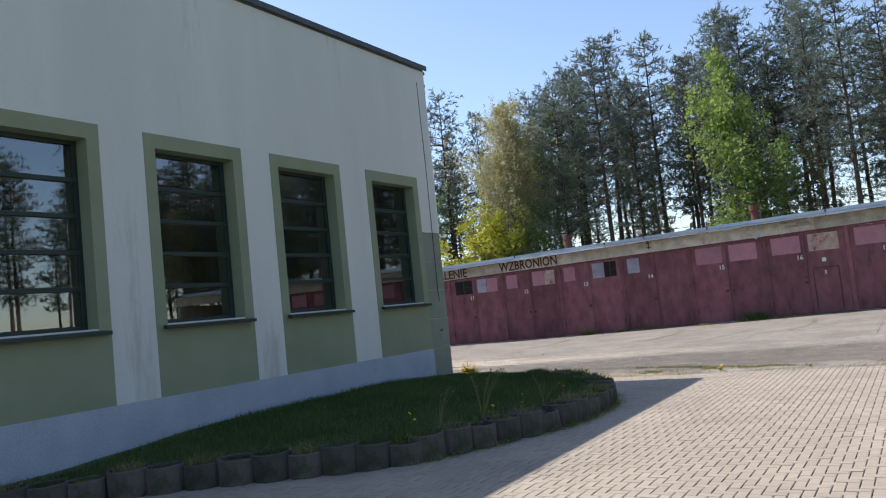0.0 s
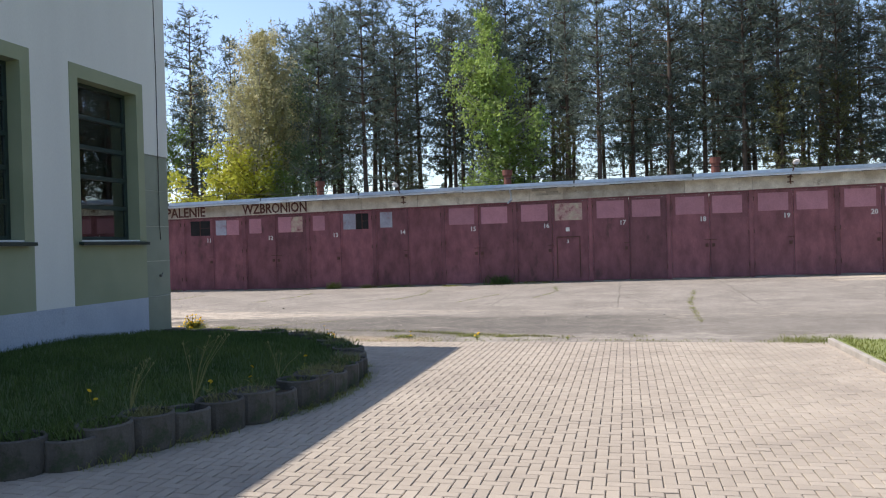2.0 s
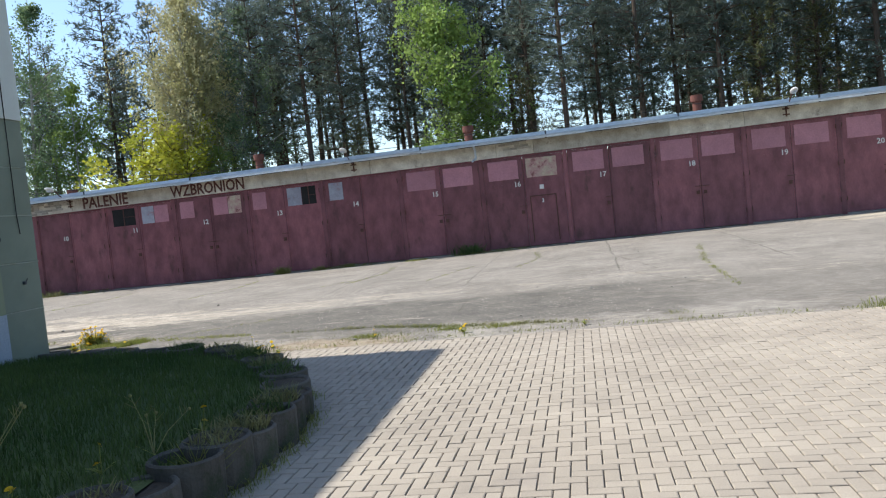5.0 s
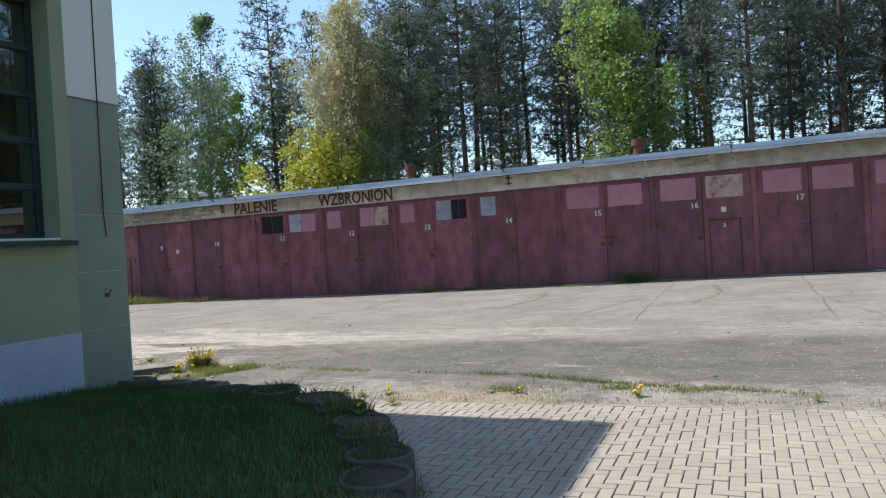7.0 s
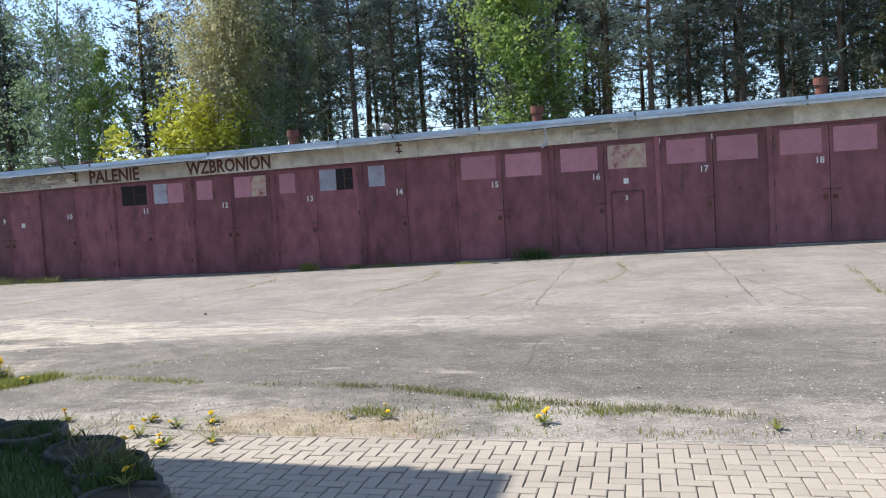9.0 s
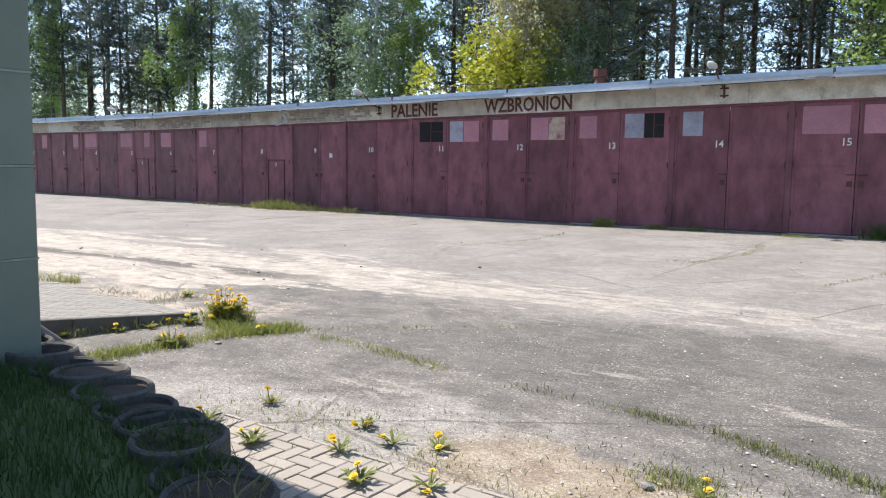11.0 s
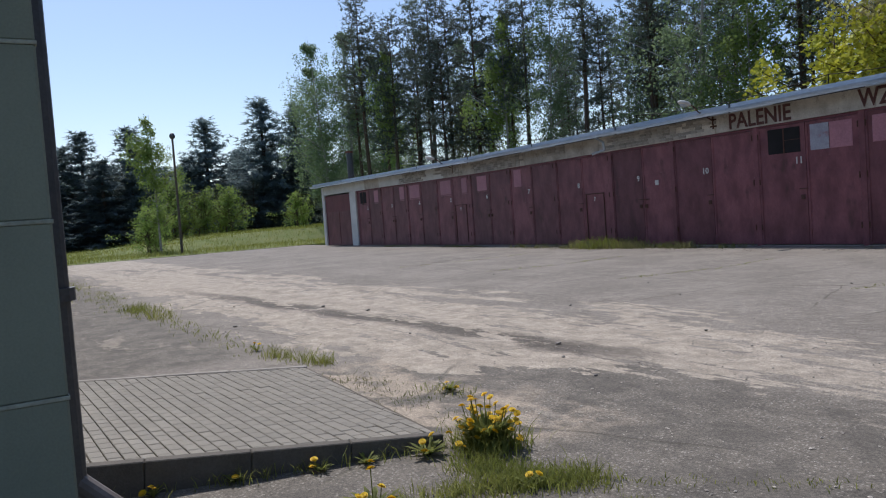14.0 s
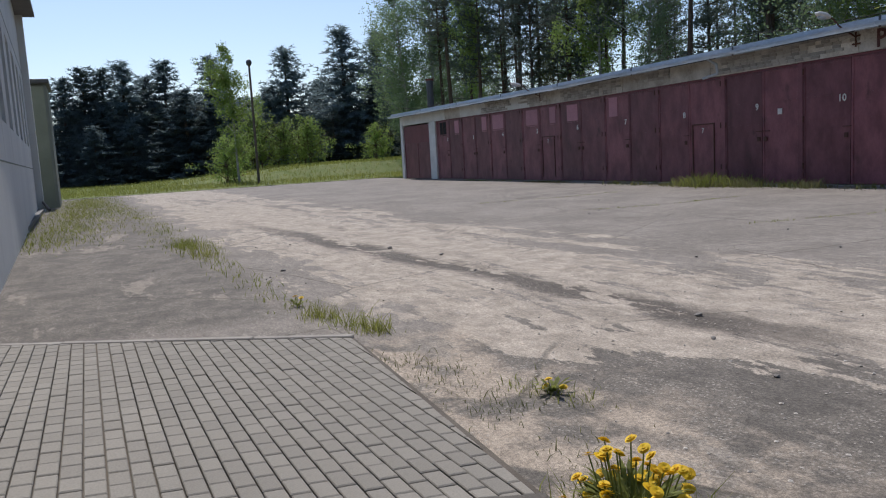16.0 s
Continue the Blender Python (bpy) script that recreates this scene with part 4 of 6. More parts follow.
# ---------------------------------------------------------------- raised bed at the hall corner
BED = [(5.25, -16.08), (5.7, -16.10), (6.2, -16.14), (6.7, -16.20), (7.2, -16.30), (7.7, -16.44), (8.2, -16.62), (8.7, -16.85), (9.13, -17.12), (9.5, -17.52), (9.84, -18.02), (10.17, -18.54), (10.42, -19.1), (10.56, -19.9), (10.55, -20.8), (10.38, -21.6), (10.0, -22.5), (9.65, -23.3), (9.1, -23.8), (8.3, -24.3), (7.6, -24.75), (7.0, -25.3), (6.6, -26.0), (6.35, -26.8)]
def along(points, step):
    """Points every step metres along a line, with their direction."""
    out, left = [], 0.0
    for (ax, ay), (bx, by) in zip(points, points[1:]):
        d = math.hypot(bx - ax, by - ay)
        while left <= d:
            k = left / d
            out.append((ax + (bx - ax) * k, ay + (by - ay) * k, math.atan2(by - ay, bx - ax)))
            left += step
        left -= d
    return out

def ring_mesh(h, r, wall):
    """Concrete planter ring with one scooped side, so that neighbours nest."""
    bm = bmesh.new()
    n = 20
    loops = []
    for rr, z in ((r * 0.97, 0), (r, 0.02), (r, h - 0.012), (r - 0.012, h), (r - wall + 0.012, h), (r - wall, h - 0.012), (r - wall, h - 0.13)):
        loop = []
        for k in range(n):
            a = 2 * math.pi * (k + 0.5) / n
            c, sn = math.cos(a), math.sin(a)
            q = (abs(c) ** 2.15 + abs(sn) ** 2.15) ** (-1 / 2.15)
            loop.append(bm.verts.new((rr * 1.0 * q * c, rr * 1.0 * q * sn, z)))
        loops.append(loop)
    for a, b in zip(loops, loops[1:]):
        for k in range(n):
            bm.faces.new((a[k], a[(k + 1) % n], b[(k + 1) % n], b[k]))
    me = bpy.data.meshes.new("planter_ring")
    bm.to_mesh(me)
    bm.free()
    me.materials.append(M_RING)
    for pl in me.polygons:
        pl.use_smooth = False
    return me

RING, RING_LOW = ring_mesh(0.29, 0.215, 0.032), ring_mesh(0.255, 0.212, 0.032)
bm = bmesh.new()
bmesh.ops.create_circle(bm, cap_ends=True, segments=14, radius=0.19)
bmesh.ops.subdivide_edges(bm, edges=bm.edges[:], cuts=1, use_grid_fill=True)
for v in bm.verts:
    v.co.z += 0.018 * noise.noise(v.co * 9)
SOIL_ME = bpy.data.meshes.new("soil"); bm.to_mesh(SOIL_ME); bm.free(); SOIL_ME.materials.append(M_SOIL)
random.seed(11)
ring_spots = along(BED, 0.365)
for k, (x, y, a) in enumerate(ring_spots):
    nx, ny = -math.sin(a), math.cos(a)
    cx, cy = x - nx * 0.22, y - ny * 0.22
    ob = tagged(new("planter_ring", RING if k % 3 else RING_LOW), "weathered grey-brown concrete planter ring filled with soil", "planter", "rings edging the grass bed")
    ob.matrix_basis = pose(cx, cy, random.uniform(-0.03, 0.004), random.uniform(-2, 2), random.uniform(-2, 2), math.degrees(a) + random.uniform(-5, 5))
    s = new("soil", SOIL_ME); s.parent = ob; s.location = (0.0, 0, (0.29 if k % 3 else 0.255) - random.choice((0.02, 0.04, 0.09)))

def bed_inside(x, y):
    """Distance into the bed from its outer line, negative outside."""
    best, sign = 9e9, -1
    inside = False
    pts = BED + [(5.8, -26.8), (5.8, -16.4), (5.25, -16.4)]
    for (ax, ay), (bx, by) in zip(pts, pts[1:] + pts[:1]):
        if (ay > y) != (by > y) and x < (bx - ax) * (y - ay) / (by - ay) + ax:
            inside = not inside
    for (ax, ay), (bx, by) in zip(BED, BED[1:]):
        d = Vector((bx - ax, by - ay)); q = max(0, min(1, Vector((x - ax, y - ay)).dot(d) / d.length_squared))
        best = min(best, math.hypot(x - ax - d.x * q, y - ay - d.y * q))
    return best if inside else -best
def bed_z(x, y, d):
    return 0.20 + 0.20 * min(1, max(0, d - 0.2) / 2.4) + 0.02 * noise.noise(Vector((x, y, 0)) * 1.3)
step = 0.2
vid, verts, faces = {}, [], []
for i in range(36):
    for j in range(56):
        x, y = 4.6 + i * step, -26.9 + j * step
        d = bed_inside(x, y)
        if d > 0.16:
            vid[i, j] = len(verts)
            verts.append((x, y, bed_z(x, y, d)))
for (i, j) in list(vid):
    q = [(i, j), (i + 1, j), (i + 1, j + 1), (i, j + 1)]
    if all(c in vid for c in q):
        faces.append([vid[c] for c in q])
tagged(new("bed_soil", mesh_of("bed_soil", verts, faces, M_TURF)), "dark turf of the raised bed beside the hall", "lawn", "", "structure")

# ---------------------------------------------------------------- grass and weeds
rng = np.random.default_rng(7)
def blades_mesh(name, P, H, W, lean, material):
    """Curved grass blades, two segments each, at the points P with heights H."""
    n = len(P)
    ang = rng.uniform(0, 2 * np.pi, n)
    side = np.stack([np.cos(ang), np.sin(ang), np.zeros(n)], 1) * (W[:, None] / 2)
    la = rng.uniform(0, 2 * np.pi, n)
    out = np.stack([np.cos(la), np.sin(la), np.zeros(n)], 1) * (H * lean * rng.uniform(0.2, 1, n))[:, None]
    up = np.stack([np.zeros(n), np.zeros(n), H], 1)
    v = np.stack([P - side, P + side, P + side * 0.8 + up * 0.55 + out * 0.3, P - side * 0.8 + up * 0.55 + out * 0.3, P + up + out], 1).reshape(-1, 3)
    b = np.arange(n)[:, None] * 5
    quads = (b + np.array([0, 1, 2, 3])).tolist()
    tris = (b + np.array([3, 2, 4])).tolist()
    return mesh_of(name, v.tolist(), quads + tris, material)

def scatter(name, spots, material, label, h=(0.06, 0.16), w=0.008, lean=0.6):
    P = np.array(spots, float)
    H = rng.uniform(h[0], h[1], len(P))
    W = np.full(len(P), w) * rng.uniform(0.7, 1.4, len(P))
    return tagged(new(name, blades_mesh(name, P, H, W, lean, material)), label, "grass", "", "stuff")

spots = []
random.seed(3)
while len(spots) < 52000:
    x, y = random.uniform(5.2, 10.7), random.uniform(-26.7, -16.1)
    if x < HX + 0.03 - 0.026 * (y - HY) and y < HY + 0.03:
        continue
    d = bed_inside(x, y)
    if d > 0.30:
        spots.append((x, y, bed_z(x, y, d) - 0.01))
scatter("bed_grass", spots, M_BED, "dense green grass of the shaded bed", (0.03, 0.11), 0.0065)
spots = []
for k in range(30000):
    x, y = 16.52 + random.random() ** 1.5 * 9, random.uniform(-30, -16.05)
    spots.append((x, y, 0.05))
scatter("lawn_grass", spots, M_BLADE, "sunlit lawn behind the kerb", (0.02, 0.065), 0.010)
bm = bmesh.new(); box(bm, 16.47, -46, -0.1, 46, -15.98, 0.055); flat("lawn", bm, M_MEADOW, "level lawn behind the kerb", "lawn")
spots = []
for k in range(52000):
    x, y = -36 - random.random() ** 1.4 * 34, random.uniform(-24, 20)
    if x > -36.5 and y < 0 or noise.noise(Vector((x * 0.35, y * 0.35, 5))) < random.uniform(-0.5, 0.1):
        continue
    gx, gy = math.floor(x / 3) * 3, math.floor(y / 3) * 3
    u, w = (x - gx) / 3, (y - gy) / 3
    sheet = (ground_height(gx, gy) * (1 - u) + ground_height(gx + 3, gy) * u) * (1 - w) + (ground_height(gx, gy + 3) * (1 - u) + ground_height(gx + 3, gy + 3) * u) * w
    spots.append((x, y, (max(0.02, sheet) if -48.5 < x and y < 7.5 else sheet) - 0.03))
scatter("meadow_grass", spots, M_BLADE, "bright rough grass beyond the yard", (0.08, 0.30), 0.026)
bm = bmesh.new()
box(bm, -48.5, -46, -0.1, -36.0, 7.5, 0.02)
flat("meadow", bm, M_MEADOW, "rough grass verge beyond the yard", "lawn")

def weed_line(points, dens, spread, h, material=M_BLADE, name="weed_strip", label="grass and weeds growing in a joint of the yard", w=0.007, even=False, freq=2.2):
    out = []
    for (ax, ay), (bx, by) in zip(points, points[1:]):
        n = int(math.hypot(bx - ax, by - ay) * dens * 2.6)
        for k in range(n):
            q = random.random()
            clump = 0.5 + 0.5 * noise.noise(Vector((ax + (bx - ax) * q, ay + (by - ay) * q, 0)) * freq)
            if not even and random.random() > (clump - 0.22) * 2.6:
                continue
            x, y = ax + (bx - ax) * q + random.gauss(0, spread), ay + (by - ay) * q + random.gauss(0, spread)
            out.append((x, y, rise(x, y) - 0.006))
    if out:
        scatter(name, out, material, label, (h[0] * 0.5, h[1] * 0.72), w * 0.75, 1.1)
weed_line([(5.42, -15.8), (5.5, -15.1), (5.52, -14.6), (5.8, -13.95)], 900, 0.075, (0.03, 0.14))
weed_line([(5.1, -14.25), (5.4, -14.35), (5.6, -14.15)], 900, 0.09, (0.03, 0.12), even=True)
weed_line([(4.95, -14.2), (5.5, -14.2), (6.0, -14.05), (6.8, -14.1), (7.7, -14.3)], 220, 0.06, (0.02, 0.08))
weed_line([(5.9, -13.95), (6.7, -13.1), (7.4, -12.5)], 70, 0.05, (0.02, 0.06))
weed_line([(8.3, -14.33), (8.9, -14.36), (9.7, -14.45), (10.9, -14.9), (12.5, -15.3)], 280, 0.05, (0.02, 0.09), M_BLADE_DRY)
weed_line([(8.3, -14.33), (9.7, -14.45), (10.9, -14.9)], 90, 0.03, (0.02, 0.09))
weed_line([(7.6, -15.7), (9.3, -15.8), (11, -15.75), (13, -15.7), (16, -15.9)], 60, 0.07, (0.02, 0.09))
weed_line([(9.4, -15.5), (11.0, -15.2), (12.6, -15.3)], 60, 0.10, (0.02, 0.06))
for wx, wy in ((9.7, -15.25), (10.8, -15.1), (11.5, -15.2), (13.8, -15.2)):
    weed_line([(wx - 0.15, wy), (wx + 0.2, wy)], 420, 0.07, (0.02, 0.08))
weed_line([(15.8, -15.85), (16.8, -15.75)], 350, 0.12, (0.05, 0.18))
weed_line([(0.75, -14.0), (1.3, -13.85), (1.75, -13.75)], 420, 0.07, (0.05, 0.22), w=0.007)
weed_line([(0.7, -14.05), (-1.4, -14.05), (-4.8, -14.15)], 30, 0.12, (0.03, 0.14), w=0.010)
weed_line([(-4.8, -14.15), (-10, -14.25), (-17, -14.4), (-26, -14.8)], 40, 0.25, (0.03, 0.13), w=0.012)
weed_line([(-4.2, -14.1), (-6.5, -14.2)], 110, 0.14, (0.08, 0.26), w=0.010)
weed_line([(-8, -16.6), (-14, -16.0), (-22, -15.6), (-34, -15.4)], 170, 0.6, (0.03, 0.16), w=0.014)
weed_line([(-24, -0.35), (-19, -0.4)], 70, 0.15, (0.03, 0.10), w=0.014)
for wx, wy, n, tall in ((-10.1, -0.95, 60, 0.12), (-9.4, -0.8, 160, 0.20), (-8.7, -0.9, 240, 0.26), (-8.0, -0.7, 190, 0.22), (-7.3, -0.8, 150, 0.18), (-6.4, -0.6, 90, 0.14), (-5.6, -0.7, 110, 0.16), (-4.4, -0.5, 50, 0.10), (-11.4, -0.9, 60, 0.12), (-12.8, -0.7, 40, 0.10)):
    weed_line([(wx - 0.3, wy), (wx + 0.3, wy)], n, 0.20, (0.08, tall * 2.3), random.choice((M_BLADE, M_BLADE_DRY)), w=0.020, even=True)
    weed_line([(wx - 0.2, wy - 0.15), (wx + 0.35, wy)], n * 0.6, 0.24, (0.06, tall * 1.7), M_BLADE_DRY, w=0.018, even=True)
weed_line([(-18.5, -0.5), (-15.5, -0.6)], 160, 0.15, (0.03, 0.13), M_BLADE_DRY, w=0.014)
weed_line([(-2, -0.35), (3, -0.3), (9, -0.35), (20, -0.3)], 25, 0.10, (0.03, 0.09), w=0.012)
weed_line([(2.55, -0.4), (2.85, -0.4)], 420, 0.09, (0.12, 0.42), w=0.016, even=True)
weed_line([(3.95, -0.42), (4.2, -0.42)], 420, 0.09, (0.08, 0.24), w=0.014, even=True)
weed_line([(4.8, -0.42), (5.3, -0.42)], 200, 0.10, (0.06, 0.22), w=0.012, even=True)
weed_line([(7.1, -0.9), (7.7, -0.9)], 160, 0.12, (0.04, 0.12), w=0.012, even=True)
weed_line([(4.33, -16.3), (4.56, -15.4), (4.82, -14.4)], 70, 0.05, (0.04, 0.16), name="kerb_weeds", label="weeds at the foot of the platform kerb")
weed_line([(7.0, -15.75), (7.9, -15.6), (8.7, -15.75)], 420, 0.16, (0.015, 0.05))
for ja in (-9.5, -5.4, -1.2, 3.0, 7.2, 11.3):
    weed_line([(ja, -3.0), (ja + 0.25, -5.0), (ja - 0.2, -7.0)], 34, 0.05, (0.02, 0.06), w=0.012)
weed_line([(4.2, -0.35), (5.8, -0.4)], 90, 0.12, (0.05, 0.16), w=0.012)
weed_line([(8.6, -0.45), (11.0, -0.4)], 130, 0.18, (0.04, 0.16), w=0.012)
weed_line([(15.4, -5.5), (15.0, -9.0), (14.9, -13.0)], 50, 0.04, (0.02, 0.07), w=0.010)
weed_line([(9.9, -5.6), (9.15, -8.1)], 30, 0.04, (0.02, 0.06), w=0.01)
weed_line([(6.9, -6.4), (6.2, -7.6)], 30, 0.04, (0.02, 0.06), w=0.01)
weed_line([(3.4, -13.6), (3.9, -13.45)], 260, 0.09, (0.03, 0.09))
weed_line([(2.4, -13.9), (4.0, -13.85), (4.8, -13.9)], 90, 0.12, (0.02, 0.08), M_BLADE_DRY, label="dry grass scattered over the sandy edge")
weed_line([(7.2, -15.4), (9.0, -15.3), (10.4, -15.2)], 90, 0.25, (0.02, 0.06), M_BLADE_DRY, label="dry grass scattered over the sandy edge")
random.seed(13)
for k, (x, y, a) in enumerate(ring_spots[8:52]):
    if random.random() < 0.62:
        cx, cy = x + math.sin(a) * 0.22, y - math.cos(a) * 0.22
        pts = []
        for q in range(random.randint(60, 240)):
            r, w = 0.17 * math.sqrt(random.random()), random.uniform(0, 6.28)
            pts.append((cx + r * math.cos(w), cy + r * math.sin(w), 0.215))
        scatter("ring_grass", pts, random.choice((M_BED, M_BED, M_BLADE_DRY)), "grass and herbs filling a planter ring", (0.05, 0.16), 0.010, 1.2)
weed_line(BED[:18], 130, 0.05, (0.03, 0.13), name="ring_weeds", label="weeds sprouting from the planter rings")

def strap_leaves(n, length, width, rise_up):
    """A rosette of toothed, arching leaves."""
    verts, faces = [], []
    for k in range(n):
        a = random.uniform(0, 2 * math.pi); L = length * random.uniform(0.6, 1.1); u = rise_up * random.uniform(0.5, 1.2)
        pts = []
        for q in range(6):
            s = q / 5
            w = width * math.sin(math.pi * min(1, 0.12 + s * 0.88)) * (1.25 if q % 2 else 0.55)
            r, z = L * s * (1 - 0.2 * s), L * u * (s - 0.55 * s * s)
            for sd in (-1, 1):
                pts.append((r * math.cos(a) - sd * w * math.sin(a), r * math.sin(a) + sd * w * math.cos(a), z + 0.004))
        b = len(verts)
        verts += pts
        faces += [(b + 2 * q, b + 2 * q + 1, b + 2 * q + 3, b + 2 * q + 2) for q in range(5)]
    return mesh_of("leaves", verts, faces, M_BLADE)

def flower_head(r):
    verts, faces = [], []
    for ring, (nn, rr, zz) in enumerate(((18, r, 0.0), (14, r * 0.72, r * 0.28), (9, r * 0.4, r * 0.42))):
        for k in range(nn):
            a = 2 * math.pi * k / nn + ring * 0.2
            w = rr * 0.16
            b = len(verts)
            verts += [(w * math.sin(a), -w * math.cos(a), zz * 0.6), (-w * math.sin(a), w * math.cos(a), zz * 0.6), (rr * math.cos(a) - w * math.sin(a), rr * math.sin(a) + w * math.cos(a), zz), (rr * math.cos(a) + w * math.sin(a), rr * math.sin(a) - w * math.cos(a), zz)]
            faces.append((b, b + 1, b + 2, b + 3))
    return mesh_of("flower", verts, faces, M_FLOWER)
HEAD = flower_head(0.022)

def dandelion(x, y, z, leaves, length, flowers, tall, spread, label="dandelion with yellow flowers growing from a crack", lift_up=0.9):
    p = thing("dandelion", label, "weed", "dandelions", at=(x, y, z))
    part("leaves", strap_leaves(int(leaves * 1.7), length, length * (0.058 if leaves < 100 else 0.036), lift_up), M_BLADE, p)
    for k in range(flowers):
        a, r = random.uniform(0, 2 * math.pi), spread * math.sqrt(random.random())
        fx, fy = r * math.cos(a), r * math.sin(a)
        h = tall * (1.0 - 0.55 * (r / spread) ** 2) * random.uniform(0.45, 1.08)
        bm = bmesh.new()
        rod(bm, (fx * 0.35, fy * 0.35, 0), (fx * 0.8, fy * 0.8, h * 0.6), 0.0028, n=5); rod(bm, (fx * 0.8, fy * 0.8, h * 0.6), (fx, fy, h), 0.0028, n=5)
        part("stem", bm, M_BLADE, p)
        f = new("flower", HEAD); f.parent = p
        f["label"] = "yellow dandelion flower"
        f.matrix_basis = pose(fx, fy, h, random.uniform(-35, 35), random.uniform(-35, 35), random.uniform(0, 180))
random.seed(21)
dandelion(4.98, -14.08, 0, 230, 0.25, 60, 0.31, 0.24, "large dandelion clump in bloom at the platform corner", 1.35)
weed_line([(4.85, -14.12), (5.1, -14.05)], 1700, 0.10, (0.08, 0.26), name="clump_grass", label="tall grass round the dandelion clump")
dandelion(5.48, -15.05, 0, 46, 0.20, 5, 0.22, 0.09)
dandelion(4.88, -14.42, 0, 20, 0.18, 3, 0.2, 0.08)
for x, y in ((7.3, -15.6), (8.05, -15.6), (8.35, -15.7), (8.6, -15.62), (4.46, -15.85), (4.76, -14.75), (3.6, -13.5), (9.9, -15.4), (11.1, -15.5), (4.54, -15.45), (4.70, -15.0), (5.7, -14.3), (12.6, -15.6), (0.3, -14.0)):
    dandelion(x, y, rise(x, y), random.randint(9, 20), random.uniform(0.09, 0.16), random.randint(1, 3), random.uniform(0.06, 0.16), 0.06)
for x, y, nl in ((7.75, -16.15, 26), (8.55, -16.2, 30), (8.2, -15.95, 14), (8.85, -16.05, 12), (7.25, -16.05, 16)):
    dandelion(x, y, 0.0, nl, 0.13, 2, 0.10, 0.09, "flat dandelion rosette growing between paving blocks")
for x, y in ((9.15, -17.35), (9.3, -17.6), (9.9, -21.2), (9.7, -21.7), (10.1, -20.4), (9.0, -22.4)):
    d = bed_inside(x, y)
    dandelion(x, y, 0.26 if d > 0 else 0, 8, 0.12, 2, 0.20, 0.05, "dandelion with yellow flowers in the grass bed")

def dry_stalk(x, y, z, h, n):
    p = thing("dry_weed", "pale leggy weed stalks standing in the bed", "weed", "tall weeds in the bed", at=(x, y, z))
    for k in range(n):
        a = random.uniform(0, 2 * math.pi); r = h * random.uniform(0.15, 0.6); t = h * random.uniform(0.6, 1)
        bm = bmesh.new()
        pa, pb, pc = (0, 0, 0), (r * 0.4 * math.cos(a), r * 0.4 * math.sin(a), t * 0.55), (r * math.cos(a), r * math.sin(a), t)
        rod(bm, pa, pb, 0.0035, n=5); rod(bm, pb, pc, 0.0028, 0.002, n=5)
        for q in range(3):
            s = random.uniform(0.5, 0.95)
            b0 = Vector(pb).lerp(Vector(pc), s)
            rod(bm, b0, b0 + Vector((random.uniform(-0.06, 0.06), random.uniform(-0.06, 0.06), 0.05)), 0.002, n=4)
        bmesh.ops.create_icosphere(bm, subdivisions=1, radius=0.012, matrix=Matrix.Translation(pc))
        part("stalk", bm, M_BLADE_DRY, p)
weed_line([(8.6, -0.3), (9.4, -0.3)], 420, 0.12, (0.15, 0.55), M_BED, "dark_weed", "dark leafy weeds against the garage doors", 0.03)
dry_stalk(9.8, -22.1, 0.26, 0.62, 8)
dry_stalk(9.5, -22.6, 0.26, 0.5, 5)
dry_stalk(10.05, -20.9, 0.26, 0.4, 4)
weed_line([(10.28, -20.9), (10.34, -20.8)], 900, 0.02, (0.20, 0.55), name="tall_grass", label="tuft of tall grass in a planter ring", w=0.012)

# stones and crumbs lying on the yard
random.seed(31)
def pebble_mesh(s):
    bm = bmesh.new()
    bmesh.ops.create_icosphere(bm, subdivisions=1, radius=s)
    for v in bm.verts:
        v.co = Vector((v.co.x * 1.2, v.co.y, v.co.z * 0.6)) * (1 + 0.35 * noise.noise(v.co * 30 / s * 0.05 + Vector((s * 99, 0, 0))))
    me = bpy.data.meshes.new("stone"); bm.to_mesh(me); bm.free(); me.materials.append(M_STONE)
    return me
PEB = [pebble_mesh(s) for s in (0.012, 0.018, 0.03)]
for k in range(46):
    x, y = random.uniform(-8, 15), random.uniform(-16, -4) if k % 2 else random.uniform(-16, -11)
    if -0.5 < x < 5.2 and y < -13.8:
        continue
    o = tagged(new("stone", random.choice(PEB)), "small grey stone lying on the yard", "stone", "loose stones on the yard")
    o.matrix_basis = pose(x, y, rise(x, y) + 0.008, random.uniform(-20, 20), random.uniform(-20, 20), random.uniform(0, 360))

# gravel crumbs strewn over the yard
grv = np.random.default_rng(17)
ng = 6500
gx, gy = grv.uniform(-2.5, 13.5, ng), -15.7 + 7.0 * grv.random(ng) ** 1.6
keep = ~((gx < 5.1) & (gy < -13.7))
gx, gy = gx[keep], gy[keep]
gs = 0.0035 + 0.010 * grv.random(len(gx)) ** 3.5
octa = np.array(((1, 0, 0), (0, 1, 0), (-1, 0, 0), (0, -1, 0), (0, 0, 0.4), (0, 0, -0.5)))
gv = np.stack([gx, gy, np.array([rise(a, b) for a, b in zip(gx, gy)]) + 0.004], 1)[:, None] + octa[None] * gs[:, None, None] * grv.uniform(0.6, 1.4, (len(gx), 6, 1))
gf = (np.arange(len(gx))[:, None, None] * 6 + np.array(((0, 1, 4), (1, 2, 4), (2, 3, 4), (3, 0, 4), (1, 0, 5), (2, 1, 5), (3, 2, 5), (0, 3, 5)))[None]).reshape(-1, 3)
foot = grv.random(2600)
fx, fy = grv.uniform(-20, 22, 2600), -0.2 - 1.3 * foot ** 2.2
keep = grv.random(2600) < 0.35 + 0.65 * np.sin(fx * 1.7 + np.sin(fx * 0.6) * 2) ** 2
